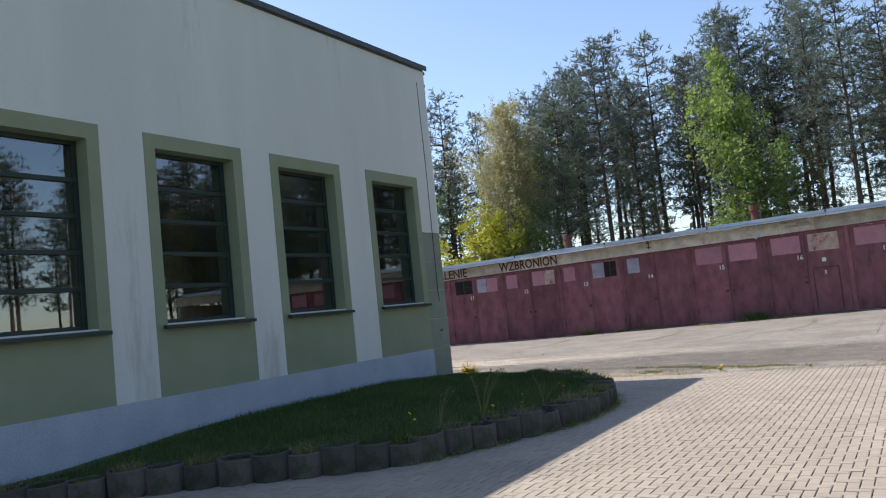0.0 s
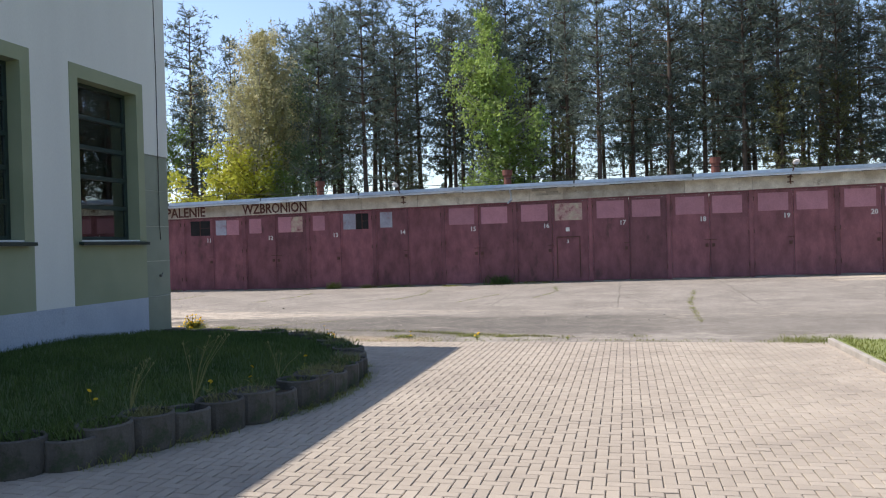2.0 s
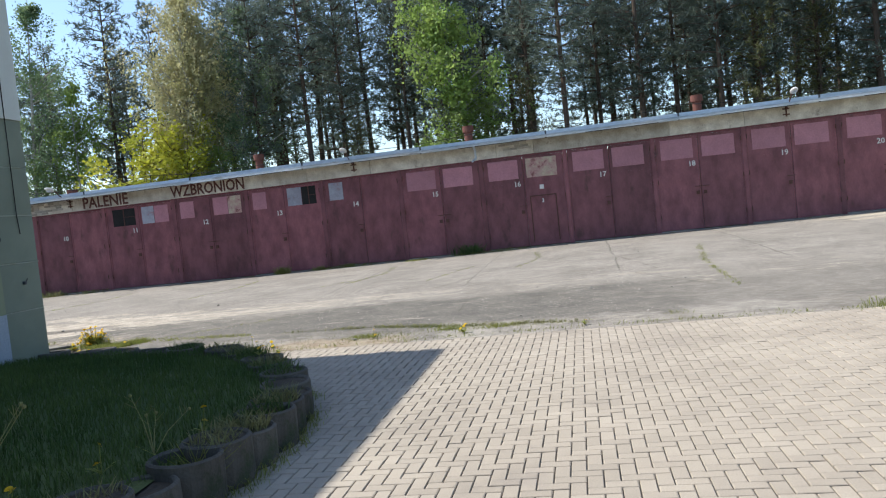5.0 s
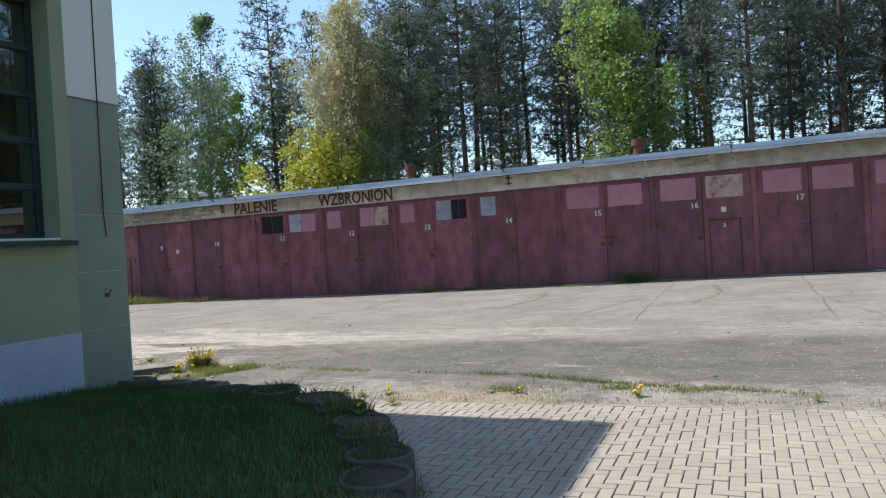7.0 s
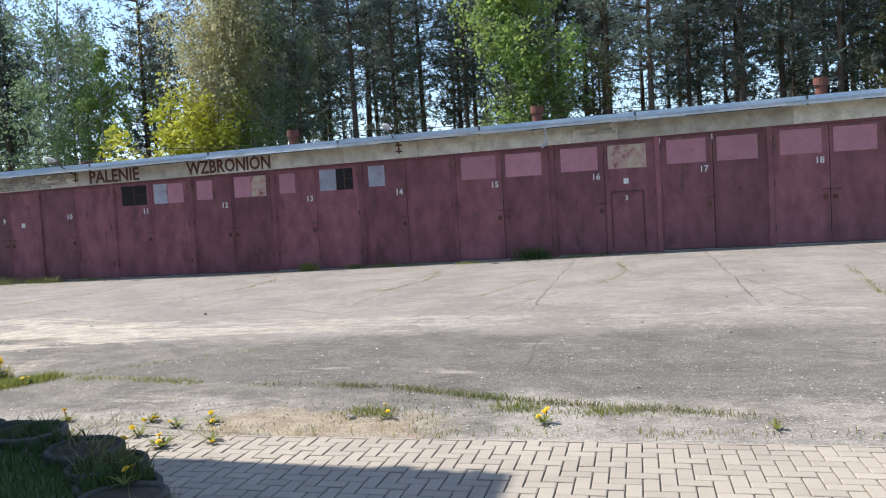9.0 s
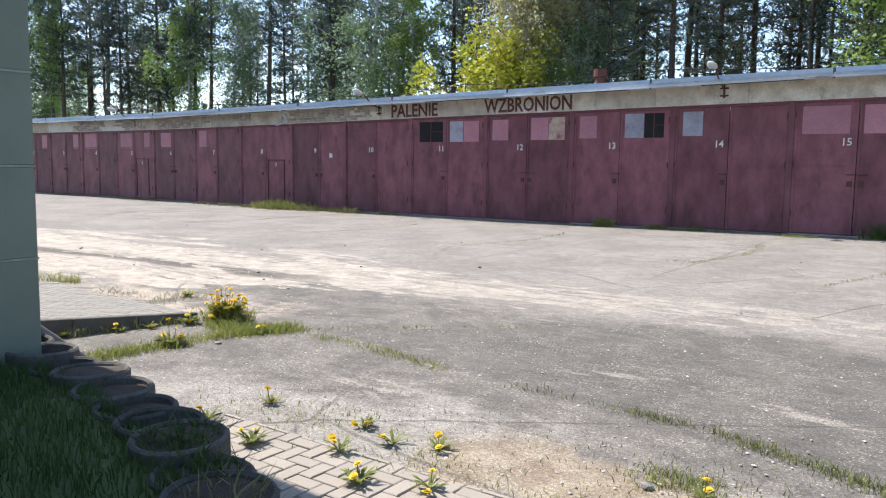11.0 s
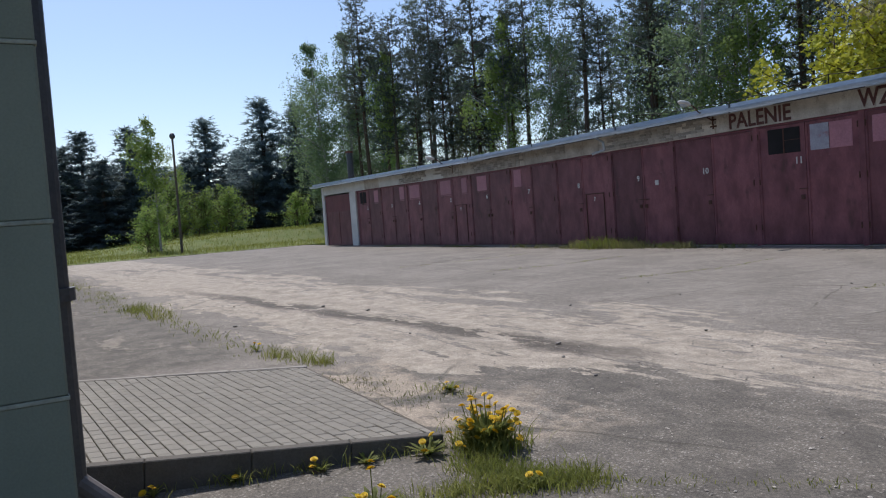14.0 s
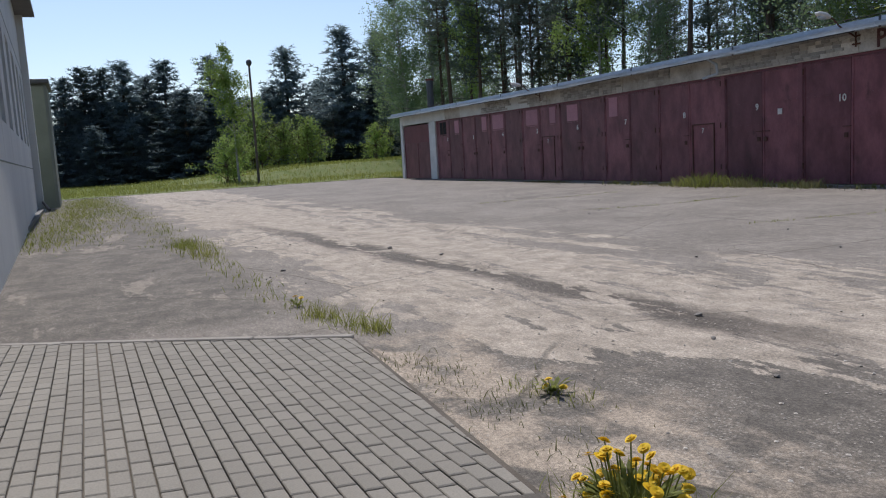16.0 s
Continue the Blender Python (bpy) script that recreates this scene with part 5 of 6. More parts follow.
fx, fy = fx[keep], fy[keep]
fs = 0.008 + 0.026 * grv.random(len(fx)) ** 2.5
dv = np.stack([fx, fy, np.array([rise(a, b) for a, b in zip(fx, fy)]) + 0.006], 1)[:, None] + octa[None] * fs[:, None, None] * grv.uniform(0.6, 1.4, (len(fx), 6, 1))
tagged(new("rubble", mesh_of("rubble", dv.reshape(-1, 3).tolist(), gf[:len(fx) * 8].tolist(), M_RUBBLE)), "brown crumbs and soil along the foot of the doors", "rubble", "", "stuff")
tagged(new("gravel", mesh_of("gravel", gv.reshape(-1, 3).tolist(), gf.tolist(), M_CRUMB)), "pale gravel crumbs strewn over the yard", "gravel", "", "stuff")

# ---------------------------------------------------------------- trees
def tube(path, radii, n, verts, faces):
    b = len(verts)
    for (p, r) in zip(path, radii):
        for k in range(n):
            a = 2 * math.pi * k / n
            verts.append((p[0] + r * math.cos(a), p[1] + r * math.sin(a), p[2]))
    for j in range(len(path) - 1):
        for k in range(n):
            faces.append((b + j * n + k, b + j * n + (k + 1) % n, b + (j + 1) * n + (k + 1) % n, b + (j + 1) * n + k))

def limb(a, b, r, verts, faces):
    a, b = np.array(a), np.array(b)
    d = (b - a) / (np.linalg.norm(b - a) + 1e-6)
    s = np.cross(d, (0.3, 0.2, 1.0)); s /= np.linalg.norm(s) + 1e-6
    u = np.cross(d, s)
    i = len(verts)
    for p, q in ((a, r), (b, r * 0.3)):
        for k in range(3):
            w = 2 * math.pi * k / 3
            verts.append(tuple(p + q * (s * math.cos(w) + u * math.sin(w))))
    for k in range(3):
        faces.append((i + k, i + (k + 1) % 3, i + 3 + (k + 1) % 3, i + 3 + k))

def tufts(C, D, per, length, width, cone):
    """Needle bunches: per thin triangles at each centre C, fanned about the direction D."""
    n = len(C)
    C = np.repeat(C, per, 0); D = np.repeat(D, per, 0)
    d = D + rng.normal(0, cone, (n * per, 3)); d /= np.linalg.norm(d, axis=1)[:, None]
    s = np.cross(d, rng.normal(0, 1, (n * per, 3))); s /= np.linalg.norm(s, axis=1)[:, None]
    L = length * rng.uniform(0.6, 1.2, (n * per, 1)); W = width * rng.uniform(0.6, 1.3, (n * per, 1))
    v = np.stack([C - s * W / 2, C + s * W / 2, C + d * L], 1).reshape(-1, 3)
    f = np.arange(n * per * 3).reshape(-1, 3)
    return v, f

def leafage(C, size):
    n = len(C)
    d = rng.normal(0, 1, (n, 3)); d[:, 2] -= 0.5; d /= np.linalg.norm(d, axis=1)[:, None]
    s = np.cross(d, rng.normal(0, 1, (n, 3))); s /= np.linalg.norm(s, axis=1)[:, None]
    L = size * rng.uniform(0.6, 1.3, (n, 1))
    v = np.stack([C, C + d * L * 0.5 + s * L * 0.36, C + d * L, C + d * L * 0.5 - s * L * 0.36], 1).reshape(-1, 3)
    return v, np.arange(n * 4).reshape(-1, 4)

def conifer(name, label, group, H, crown0, reach, r0, needle, bark, droop=0.0, shape="pine", per=6, gap=0.46, dead=12):
    p = thing(name, label, "tree", group)
    V, F = [], []
    bend = rng.normal(0, 0.012, 2) * H
    at = lambda z: np.array([bend[0] * math.sin(z / H * 2.5), bend[1] * math.sin(z / H * 2.1), z])
    zs = [0, 0.3, H * 0.2, H * 0.4, H * 0.6, H * 0.8, H * 0.97]
    tube([at(z) for z in zs], [r0 * 1.35, r0, r0 * 0.88, r0 * 0.72, r0 * 0.52, r0 * 0.28, 0.015], 8, V, F)
    C, D = [], []
    z = crown0 * H
    while z < H * 0.985:
        q = (z - crown0 * H) / (H * (1 - crown0))
        if shape == "pine":
            ln = reach * (0.55 + 0.9 * q) * (1 - q) ** 0.55 * 1.05 if q < 0.95 else 0.25
        else:
            ln = reach * (1 - q) ** 0.95 + 0.05
        for k in range(rng.integers(5, 8)):
            a = rng.uniform(0, 2 * np.pi); l = ln * rng.uniform(0.55, 1.15)
            tip = at(z) + np.array([l * math.cos(a), l * math.sin(a), l * (0.35 * q + rng.uniform(-0.05, 0.25) - droop)])
            limb(at(z), tip, 0.012 + 0.012 * l, V, F)
            m = max(2, int(l / 0.24))
            for s in np.linspace(0.30 if shape == "pine" else 0.15, 1.0, m):
                C.append(at(z) * (1 - s) + tip * s + rng.normal(0, 0.10, 3))
                D.append([math.cos(a) * 0.7, math.sin(a) * 0.7, 0.45 - droop])
        z += gap * rng.uniform(0.75, 1.25)
    for k in range(dead):
        z = rng.uniform(0.12, crown0 + 0.08) * H; a = rng.uniform(0, 2 * np.pi); l = rng.uniform(0.5, 1.3)
        limb(at(z), at(z) + np.array([l * math.cos(a), l * math.sin(a), rng.uniform(-0.3, 0.15)]), 0.014, V, F)
    part("trunk", mesh_of("trunk", V, F, bark), bark, p)
    C = np.array(C)
    C = np.concatenate([C, C + rng.normal(0, 0.17, C.shape)])
    v, f = tufts(C, np.array(D + D), per, 0.30 if shape == "pine" else 0.38, 0.052 if shape == "pine" else 0.080, 0.75)
    part("crown", mesh_of("crown", v.tolist(), f.tolist(), needle), needle, p)
    return p

def broadleaf(name, label, group, H, crown0, reach, r0, leafm, bark, count, size, stems=1, droop=0.25):
    p = thing(name, label, "tree", group)
    V, F, C = [], [], []
    for sidx in range(stems):
        off = rng.normal(0, 0.35, 2) if stems > 1 else np.zeros(2)
        lean = rng.normal(0, 0.05 if stems == 1 else 0.07, 2)
        h = H * (1 if sidx == 0 else rng.uniform(0.7, 0.98))
        at = lambda z: np.array([off[0] + lean[0] * z, off[1] + lean[1] * z, z])
        zs = [0, 0.3, h * 0.25, h * 0.5, h * 0.75, h]
        tube([at(z) for z in zs], [r0 * 1.3, r0, r0 * 0.8, r0 * 0.55, r0 * 0.28, 0.012], 7, V, F)
        nb = int(34 / stems) + 8
        for b in range(nb):
            q = rng.uniform(0, 1)
            z = (crown0 + (0.97 - crown0) * q) * h
            a = rng.uniform(0, 2 * np.pi)
            l = reach * (0.14 + 1.15 * math.sin(math.pi * min(1, 0.24 + q * 0.73))) * rng.uniform(0.40, 1.15) * 0.85
            tip = at(z) + np.array([l * math.cos(a), l * math.sin(a), l * rng.uniform(0.35, 0.9)])
            limb(at(z), tip, 0.01 + 0.012 * l, V, F)
            m = int(count / (nb * stems))
            knots = max(3, m // 22)
            s = rng.uniform(0.22, 1.05, knots)[:, None]
            spray = at(z)[None] * (1 - s) + tip[None] * s + rng.normal(0, 0.08 + 0.14 * l, (knots, 3))
            c = np.repeat(spray, 22, 0)
            fall = np.abs(rng.normal(0, 0.16 + droop * 0.55 * l, len(c)))
            c = c + rng.normal(0, 1, c.shape) * np.array([0.09, 0.09, 0.07]) * (1 + 0.5 * l / reach)
            c[:, 2] -= fall
            C.append(c)
            for tw in range(3):
                s0 = rng.uniform(0.4, 1)
                b0 = at(z) * (1 - s0) + tip * s0
                limb(b0, b0 + rng.normal(0, 0.3, 3) + np.array([0, 0, -droop * l * 0.5]), 0.006, V, F)
    part("trunk", mesh_of("trunk", V, F, bark), bark, p)
    v, f = leafage(np.concatenate(C), size)
    part("crown", mesh_of("crown", v.tolist(), f.tolist(), leafm), leafm, p)
    return p

PINE_G, SPRUCE_G = "pines behind the garages", "spruces at the far edge of the yard"
PINE_L = "tall slender pine with a bare dark trunk and dark needles"
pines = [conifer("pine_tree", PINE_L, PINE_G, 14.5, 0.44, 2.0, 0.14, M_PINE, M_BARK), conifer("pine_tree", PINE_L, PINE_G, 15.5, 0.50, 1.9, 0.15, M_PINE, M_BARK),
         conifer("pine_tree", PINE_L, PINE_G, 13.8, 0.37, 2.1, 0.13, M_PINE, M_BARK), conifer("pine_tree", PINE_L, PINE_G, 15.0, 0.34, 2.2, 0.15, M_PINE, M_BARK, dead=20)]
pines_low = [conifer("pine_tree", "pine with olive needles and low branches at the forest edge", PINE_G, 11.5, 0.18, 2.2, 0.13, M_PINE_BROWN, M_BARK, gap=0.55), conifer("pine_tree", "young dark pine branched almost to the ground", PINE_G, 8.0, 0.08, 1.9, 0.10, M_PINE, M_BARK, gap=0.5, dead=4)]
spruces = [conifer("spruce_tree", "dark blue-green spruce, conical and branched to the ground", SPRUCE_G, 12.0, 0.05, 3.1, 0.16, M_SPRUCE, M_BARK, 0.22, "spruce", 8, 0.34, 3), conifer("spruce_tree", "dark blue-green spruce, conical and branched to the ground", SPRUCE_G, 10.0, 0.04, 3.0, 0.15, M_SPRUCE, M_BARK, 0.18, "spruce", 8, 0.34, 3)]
birch = broadleaf("birch_tree", "slender birch in fresh bright green leaf", "birches behind the garages", 12.6, 0.18, 2.1, 0.11, M_BIRCH, M_BIRCH_BARK, 10500, 0.15)
birch_tan = broadleaf("birch_tree", "tall birch with sparse tan buds and catkins", "birches behind the garages", 13.2, 0.22, 3.1, 0.12, M_BIRCH_TAN, M_BIRCH_BARK, 25000, 0.115, 2)
aspen = broadleaf("aspen_tree", "leafing aspen with soft green foliage", "birches behind the garages", 14.0, 0.16, 2.3, 0.14, M_BIRCH_SOFT, M_BIRCH_BARK, 14500, 0.125, 1, 0.55)
maple = broadleaf("maple_tree", "young maple covered in yellow-green blossom", "small trees behind the garages", 7.6, 0.12, 2.0, 0.08, M_YELLOW, M_BARK, 9000, 0.15, 2)
bush = broadleaf("bush", "rounded green bush at the edge of the grass", "bushes beyond the yard", 3.4, 0.08, 1.6, 0.04, M_BIRCH, M_BARK, 3600, 0.12, 4)

placed = set()
def plant(src, x, y, scale=1.0, wide=1.0):
    z = ground_height(x, y) - 0.05
    m = pose(x, y, z, 0, 0, random.uniform(0, 360)) 
    if src in placed:
        o = copy_thing(src, m)
    else:
        placed.add(src)
        o = src
        o.matrix_basis = m
    w = scale * random.uniform(0.94, 1.06) * wide
    o.scale = (w, w * random.uniform(0.95, 1.05), scale)
    return o
random.seed(77)
# marked trees: weeping birches at the end of the row, trunks of pines, single leafing trees
for x, y, h, w in ((-53.5, 9.5, 0.98, 1.15), (-51.0, 8.6, 1.08, 1.1), (-48.0, 9.4, 1.12, 1.15), (-45.5, 11.0, 0.95, 1.0), (-36.0, 12.2, 0.9, 0.9), (-31.5, 11.5, 0.85, 0.9), (-23.2, 9.0, 0.92, 0.85), (-17.0, 10.8, 0.85, 0.9), (-13.0, 8.3, 0.98, 1.1)):
    plant(aspen, x, y, h, w)
for q, (x, y, h) in enumerate(((-46.0, 9.2, 1.04), (-43.6, 8.8, 1.1), (-42.2, 9.6, 1.05), (-39.8, 8.9, 1.0), (-38.6, 10.2, 1.08), (-35.0, 9.0, 1.02), (-33.6, 9.8, 1.06), (-29.4, 9.1, 1.0), (-25.4, 9.4, 1.04), (-20.6, 9.2, 1.0), (-16.3, 9.6, 0.95), (-9.0, 9.8, 1.0))):
    plant(pines[q % 4], x, y, h)
plant(birch, -26.6, 9.0, 1.0, 0.9); plant(birch, -10.5, 8.6, 0.78, 1.0); plant(birch, -40.8, 9.4, 1.0, 0.8)
plant(birch, 7.7, 8.6, 1.02, 0.98); plant(birch, 8.4, 8.2, 0.62, 1.3); plant(birch, 6.9, 8.0, 0.40, 1.3)
plant(birch_tan, -5.3, 8.5, 1.0, 0.92); plant(birch_tan, -4.0, 8.8, 0.93, 0.9); plant(aspen, -2.6, 9.2, 0.86, 0.9)
plant(maple, -6.1, 7.9, 1.0, 1.35); plant(maple, -4.9, 7.7, 0.8, 1.3); plant(birch, -2.9, 8.0, 0.46, 1.3)
plant(birch, -45.0, -6.3, 0.73, 1.0); plant(bush, -46.5, -6.8, 0.9); plant(bush, -61.5, 0.8, 1.15); plant(bush, -63.0, -1.6, 1.45); plant(bush, -60.5, -3.6, 0.9); plant(bush, -38.5, 3.5, 0.55); plant(bush, -62.0, 3.2, 1.2); plant(bush, -58.0, 8.0, 0.9)
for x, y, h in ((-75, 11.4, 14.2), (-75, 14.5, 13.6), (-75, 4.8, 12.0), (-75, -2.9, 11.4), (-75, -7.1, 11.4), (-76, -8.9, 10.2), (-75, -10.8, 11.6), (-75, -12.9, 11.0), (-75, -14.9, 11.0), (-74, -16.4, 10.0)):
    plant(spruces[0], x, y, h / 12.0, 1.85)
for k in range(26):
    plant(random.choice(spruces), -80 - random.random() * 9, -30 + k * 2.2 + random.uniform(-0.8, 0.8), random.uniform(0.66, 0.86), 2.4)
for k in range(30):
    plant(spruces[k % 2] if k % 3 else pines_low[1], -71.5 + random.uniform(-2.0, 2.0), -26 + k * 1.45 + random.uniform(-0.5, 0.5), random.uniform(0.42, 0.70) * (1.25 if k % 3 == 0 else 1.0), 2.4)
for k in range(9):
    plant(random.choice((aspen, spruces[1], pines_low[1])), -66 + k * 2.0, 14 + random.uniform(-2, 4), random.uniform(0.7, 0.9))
# pine forest behind the row, thinner to the left
x = -37.0
while x < 60:
    for row in range(5):
        px, yy = x + random.uniform(-1.0, 1.0), 10.0 + row * 3.4 + random.uniform(-1.4, 1.4)
        if random.random() < (1.0 if x > 8 else 1.0 if x > -5 else 0.84 if x > -12 else 0.46) and not (-6.6 < px < -2.6 and yy < 11.5) and not (-14.6 < px < -10.0 and yy < 10.6):
            plant(random.choice(pines), px, yy, random.uniform(0.86, 1.04) * (0.90 if x < -6 else 1.08))
    if x > 9 and random.random() < 0.35:
        plant(pines_low[0], x, 9.2 + random.uniform(-0.5, 1.0), random.uniform(0.75, 1.1))
    elif random.random() < 0.12:
        plant(pines_low[random.randrange(2)], x, 9.2 + random.uniform(-0.4, 1.0), random.uniform(0.5, 0.8))
    x += 2.5
# undergrowth and crowns deep in the forest, too far to tell apart
nrg = np.random.default_rng(61)
cx, cy = nrg.uniform(-52, 66, 9500), nrg.uniform(25, 40, 9500)
cz = nrg.beta(1.0, 1.5, 9500) * 10.5
cz *= 0.65 + 0.35 * np.sin(cx * 0.9 + np.sin(cx * 0.31) * 2.0)
v, f = leafage(np.stack([cx, cy, cz], 1), 0.62)
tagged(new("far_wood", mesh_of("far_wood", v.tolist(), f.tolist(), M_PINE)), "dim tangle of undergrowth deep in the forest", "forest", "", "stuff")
# woods to the side and behind, mirrored in the hall windows
for k in range(20):
    plant(random.choice(pines), 44 + (k % 2) * 5 + random.uniform(-2, 2), -48 + k * 2.8, random.uniform(0.9, 1.1))

# ---------------------------------------------------------------- lamp pole at the edge of the grass
p = thing("lamp_pole", "dark wooden pole with a round lamp head beside a birch", "pole", at=(-40.0, -6.05, 0.0))
bm = bmesh.new(); rod(bm, (0, 0, 0), (0, 0, 7.0), 0.085, 0.06, 10); part("pole", bm, M_POLE, p)
bm = bmesh.new(); bmesh.ops.create_uvsphere(bm, u_segments=12, v_segments=8, radius=0.17, matrix=Matrix.LocRotScale((0, 0, 7.1), None, (1, 1, 1.15))); part("lamp_head", bm, M_SHEET_DARK, p)
# ---------------------------------------------------------------- kerbs and platform
def kerb_run(points, w, z0, z1, length, material, label, group):
    (ax, ay), (bx, by) = points
    d, a = math.hypot(bx - ax, by - ay), math.atan2(by - ay, bx - ax)
    n = max(1, round(d / length))
    bm = bmesh.new(); box(bm, 0.003, -w / 2, z0, d / n - 0.003, w / 2, z1, 0.008)
    me = bpy.data.meshes.new("kerb_stone"); bm.to_mesh(me); bm.free(); me.materials.append(material)
    for k in range(n):
        o = tagged(new("kerb_stone", me), label, "kerb", group)
        o.matrix_basis = pose(ax + (bx - ax) * k / n, ay + (by - ay) * k / n, random.uniform(-0.004, 0.004), 0, 0, math.degrees(a) + random.uniform(-0.3, 0.3))
kerb_run([(16.42, -15.97), (16.42, -46)], 0.08, -0.1, 0.075, 1.0, M_KERB, "pale concrete kerb stone edging the lawn", "kerb beside the lawn")
PLAT = [(4.76, -14.25), (1.82, -13.99), (0.25, -16.47), (4.23, -16.40)]
def plat_z(x, y):
    back, front = 1.82 + (y + 13.99) * 0.633, 4.76 + (y + 14.25) * 0.2465
    top = 0.070 + 0.065 * (-14.25 - y)
    return 0.032 + (top - 0.032) * max(0.0, min(1.0, (x - back) / (front - back)))
for k in range(4):
    a = (4.23 + 0.1325 * k, -16.40 + 0.5375 * k)
    d, fall = math.hypot(0.1325, 0.5375), 0.035
    bm = bmesh.new(); box(bm, 0.001, -0.04, -0.26, d - 0.001, 0.04, 0.0, 0.006)
    o = flat("kerb_stone", bm, M_KERB_DARK, "dark weathered kerb stone of the entrance platform", "kerb", "", "kerb of the platform")
    o.matrix_basis = pose(a[0], a[1], 0.214 - fall * k) @ pose(0, 0, 0, 0, 0, math.degrees(math.atan2(0.5375, 0.1325))) @ pose(0, 0, 0, 0, math.degrees(math.atan(fall / d)), 0)
kerb_run([(1.82, -13.99), (0.25, -16.47)], 0.07, -0.1, 0.040, 0.78, M_KERB, "low kerb stone at the foot of the platform", "kerb of the platform")
# platform body, and bed of sand under the paving
bm = bmesh.new()
vs = [bm.verts.new((x, y, plat_z(x, y) - 0.010)) for x, y in PLAT]
g = bmesh.ops.extrude_face_region(bm, geom=[bm.faces.new(vs)])
for v in [e for e in g["geom"] if isinstance(e, bmesh.types.BMVert)]:
    v.co.z = -0.1
bmesh.ops.recalc_face_normals(bm, faces=bm.faces)
platform = flat("platform", bm, M_JOINT, "low paved platform in front of the hall door", "platform")
bm = bmesh.new(); box(bm, 6.0, -46, -0.1, 16.38, -15.90, -0.010)
pavement = flat("pavement", bm, M_JOINT, "block-paved driveway in herringbone", "pavement")
bm = bmesh.new(); box(bm, HX - 0.1, -46, -0.1, 6.0, -25.4, -0.004); flat("trim", bm, M_KERB, "narrow strip at the foot of the hall", "trim")

# ---------------------------------------------------------------- paving blocks
def clip_poly(poly, a, b):
    """Keeps the part of poly to the left of the line a to b."""
    out = []
    side = lambda p: (b[0] - a[0]) * (p[1] - a[1]) - (b[1] - a[1]) * (p[0] - a[0])
    for p, q in zip(poly, poly[1:] + poly[:1]):
        sp, sq = side(p), side(q)
        if sp >= 0:
            out.append(p)
        if (sp > 0) != (sq > 0) and abs(sp - sq) > 1e-9:
            k = sp / (sp - sq)
            out.append((p[0] + (q[0] - p[0]) * k, p[1] + (q[1] - p[1]) * k))
    return out

def block_geo(poly, ztop, depth=0.05, bev=0.006):
    """Top face, bevel ring and sides of one block."""
    cx, cy = sum(p[0] for p in poly) / len(poly), sum(p[1] for p in poly) / len(poly)
    n = len(poly)
    def shrink(p, d):
        r = math.hypot(p[0] - cx, p[1] - cy) + 1e-6
        return (p[0] - (p[0] - cx) * d * 1.3 / r, p[1] - (p[1] - cy) * d * 1.3 / r)
    v = [(*shrink(p, bev), ztop(*p)) for p in poly] + [(p[0], p[1], ztop(*p) - 0.004) for p in poly] + [(p[0], p[1], ztop(*p) - depth) for p in poly]
    f = [tuple(range(n))]
    for k in range(n):
        j = (k + 1) % n
        f.append((k, n + k, n + j, j)); f.append((n + k, 2 * n + k, 2 * n + j, n + j))
    return v, f

def rect(x, y, w, h, gap=0.0036):
    return [(x + gap, y + gap), (x + w - gap, y + gap), (x + w - gap, y + h - gap), (x + gap, y + h - gap)]

U = 0.0905
def herring(x0, x1, y0, y1):
    """Axis-parallel herringbone of 20 x 10 cm blocks."""
    out = []
    u = U
    for j in range(int(y0 / u) - 4, int(y1 / u) + 4):
        for i in range(int(x0 / u) - 4, int(x1 / u) + 4):
            k = (i - j) % 4
            if k == 0:
                out.append((i * u, j * u, 2 * u, u))
            elif k == 2 + 1:
                out.append((i * u, j * u, u, 2 * u))
    return [q for q in out if x0 - 0.2 < q[0] < x1 and y0 - 0.2 < q[1] < y1]

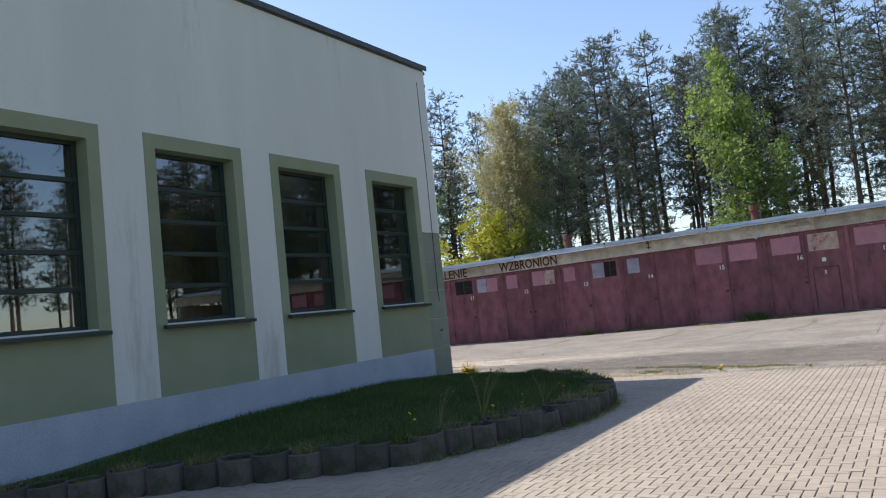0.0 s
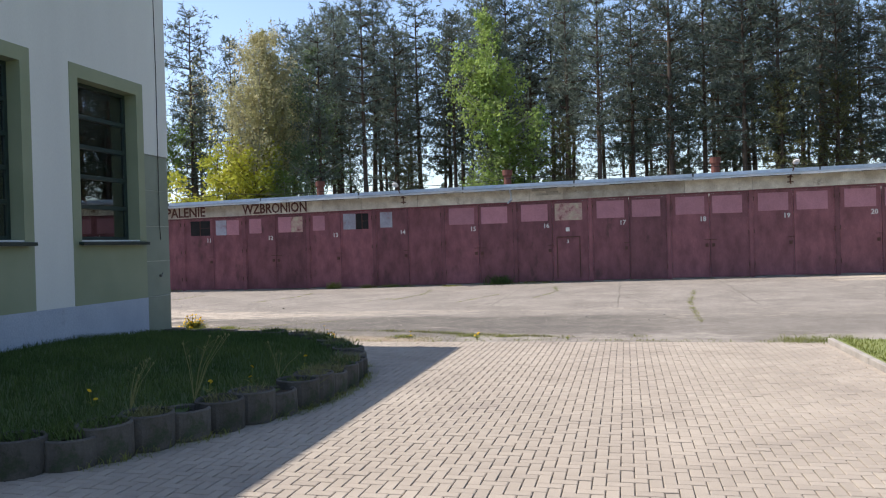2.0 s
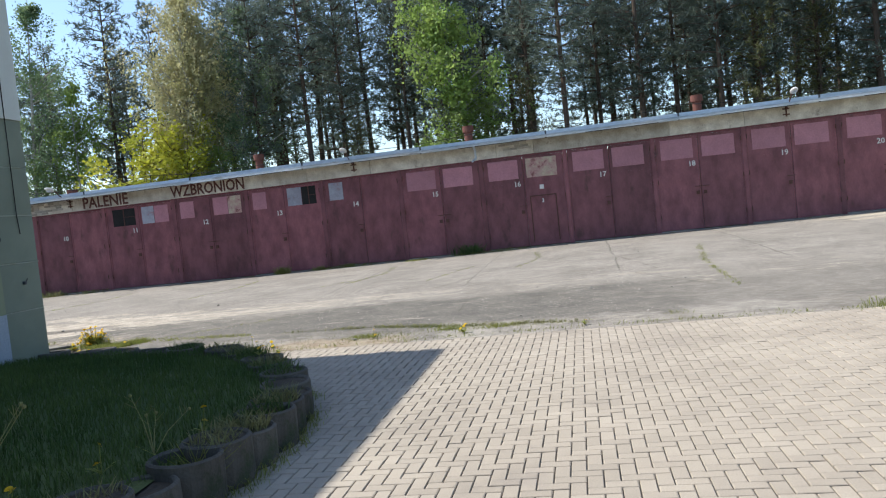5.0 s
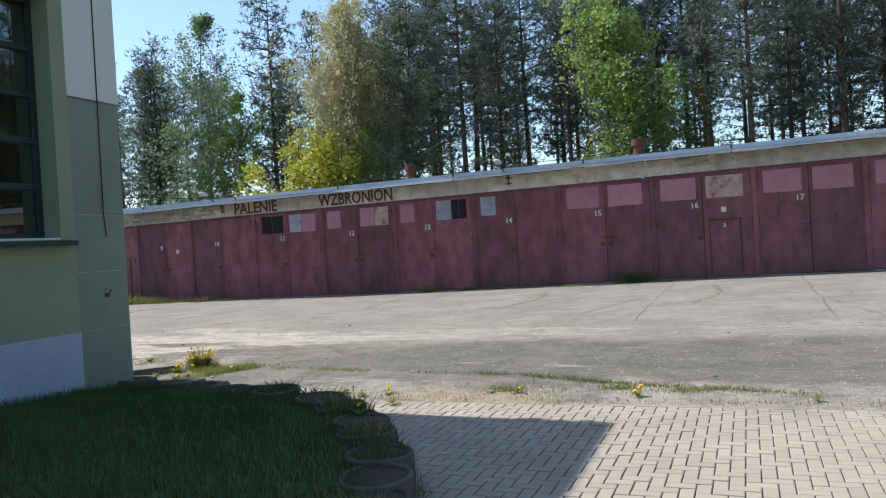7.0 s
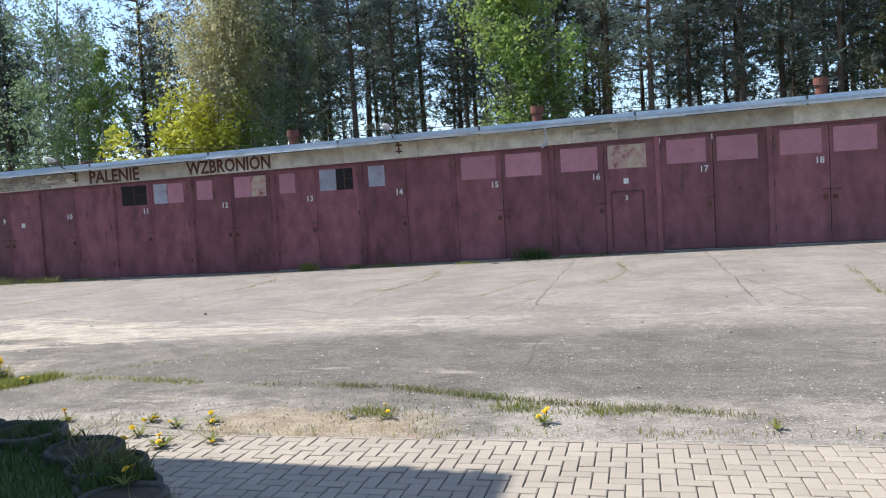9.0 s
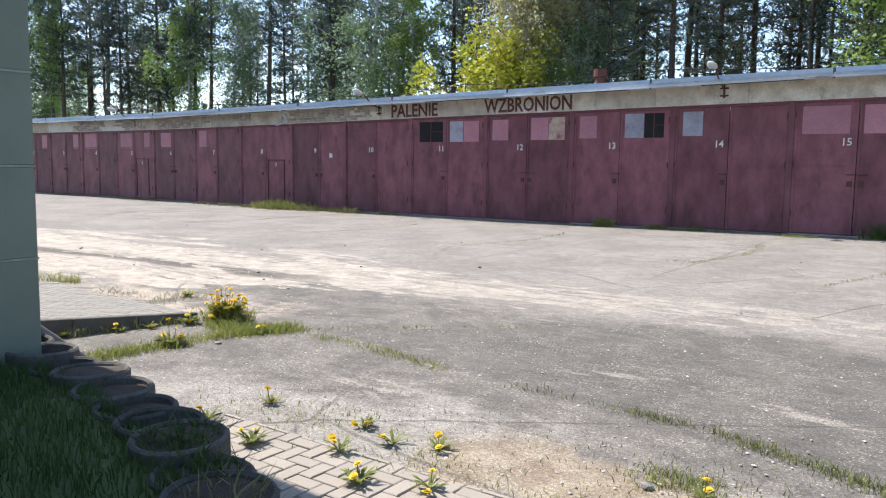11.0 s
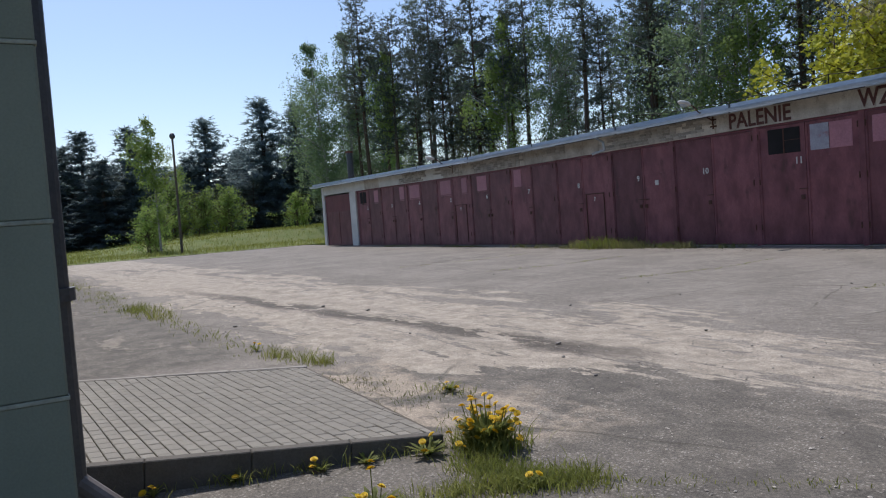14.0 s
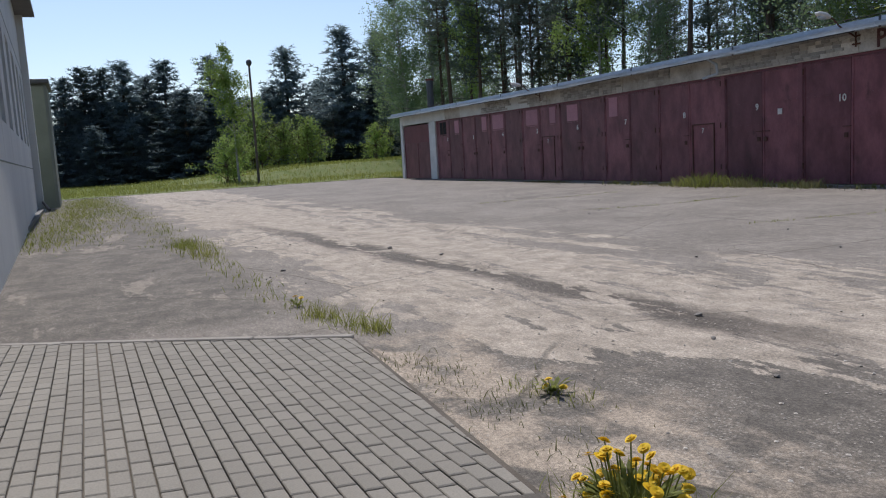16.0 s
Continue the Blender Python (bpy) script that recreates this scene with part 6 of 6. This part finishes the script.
def share_mesh(w, h):
    v, f = block_geo(rect(-w / 2, -h / 2, w, h), lambda x, y: 0.0)
    return mesh_of("paving_block", v, f, M_BRICK)
BLOCK_X, BLOCK_Y = share_mesh(2 * U, U), share_mesh(U, 2 * U)
random.seed(55)
rest_v, rest_f, singles = [], [], 0
for (x, y, w, h) in herring(6.2, 16.38, -38.0, -15.90):
    cx, cy = x + w / 2, y + h / 2
    if cx < 11 and bed_inside(cx, cy) > 0.22:
        continue
    if x < 7.25 and y > -24.9 and y < -16.4 or x < 7.2 and y > -17:
        continue
    poly = rect(x, y, w, h)
    if x < 6.2 or x + w > 16.38 or y + h > -15.90:
        for a, b in (((16.38, -50), (16.38, -10)), ((20, -15.90), (0, -15.90)), ((6.2, -10), (6.2, -50))):
            poly = clip_poly(poly, a, b) if poly else poly
        if len(poly) < 3:
            continue
    dz = random.gauss(0, 0.0011)
    if singles < 300 and 11.2 < cx < 13.7 and -23.0 < cy < -20.5 and len(poly) == 4:
        singles += 1
        o = new("paving_block", BLOCK_X if w > h else BLOCK_Y)
        o.parent = pavement
        o.location = (cx, cy, dz)
        o.rotation_euler = (random.gauss(0, 0.003), random.gauss(0, 0.003), random.gauss(0, 0.004))
        continue
    tx, ty = random.gauss(0, 0.003), random.gauss(0, 0.003)
    v, f = block_geo(poly, lambda px, py: dz + tx * (px - cx) + ty * (py - cy))
    b = len(rest_v)
    rest_v += v
    rest_f += [tuple(k + b for k in q) for q in f]
o = new("paving_blocks", mesh_of("paving_blocks", rest_v, rest_f, M_BRICK))
o.parent = pavement
tagged(o, kind="stuff")

LX, LY = 1.66 * U, 0.90 * U
BLOCK_P = mesh_of("paving_block", *block_geo(rect(-LX / 2, -LY / 2, LX, LY, 0.003), lambda x, y: 0.0), M_BRICK_GREY)
rest_v, rest_f, singles = [], [], 0
inner = [(4.71, -14.28), (1.86, -14.02), (0.31, -16.45), (4.185, -16.40)]
for j in reversed(range(33)):
    for i in range(-2, 38):
        x, y = i * LX + (j % 2) * LX / 2, -16.52 + j * LY
        poly = rect(x, y, LX, LY, 0.003)
        for a, b in zip(inner, inner[1:] + inner[:1]):
            poly = clip_poly(poly, a, b) if poly else poly
        if len(poly) < 3:
            continue
        cx, cy = x + LX / 2, y + LY / 2
        dz = random.gauss(0, 0.0011)
        whole = len(poly) == 4 and abs(poly[0][0] - x) < 0.004 and abs(max(p[0] for p in poly) - x - LX) < 0.004 and abs(max(p[1] for p in poly) - y - LY) < 0.004
        if whole and singles < 300:
            singles += 1
            o = new("paving_block", BLOCK_P)
            o.parent = platform
            o.location = (cx, cy, plat_z(cx, cy) + dz + 0.002)
            o.rotation_euler = (math.atan((plat_z(cx, cy + 0.04) - plat_z(cx, cy - 0.04)) / 0.08), -math.atan((plat_z(cx + 0.08, cy) - plat_z(cx - 0.08, cy)) / 0.16), random.gauss(0, 0.004))
            continue
        v, f = block_geo(poly, lambda px, py: plat_z(px, py) + dz + 0.002)
        b = len(rest_v)
        rest_v += v
        rest_f += [tuple(k + b for k in q) for q in f]
if rest_v:
    o = new("paving_blocks", mesh_of("paving_blocks", rest_v, rest_f, M_BRICK_GREY))
    o.parent = platform
    tagged(o, kind="stuff")

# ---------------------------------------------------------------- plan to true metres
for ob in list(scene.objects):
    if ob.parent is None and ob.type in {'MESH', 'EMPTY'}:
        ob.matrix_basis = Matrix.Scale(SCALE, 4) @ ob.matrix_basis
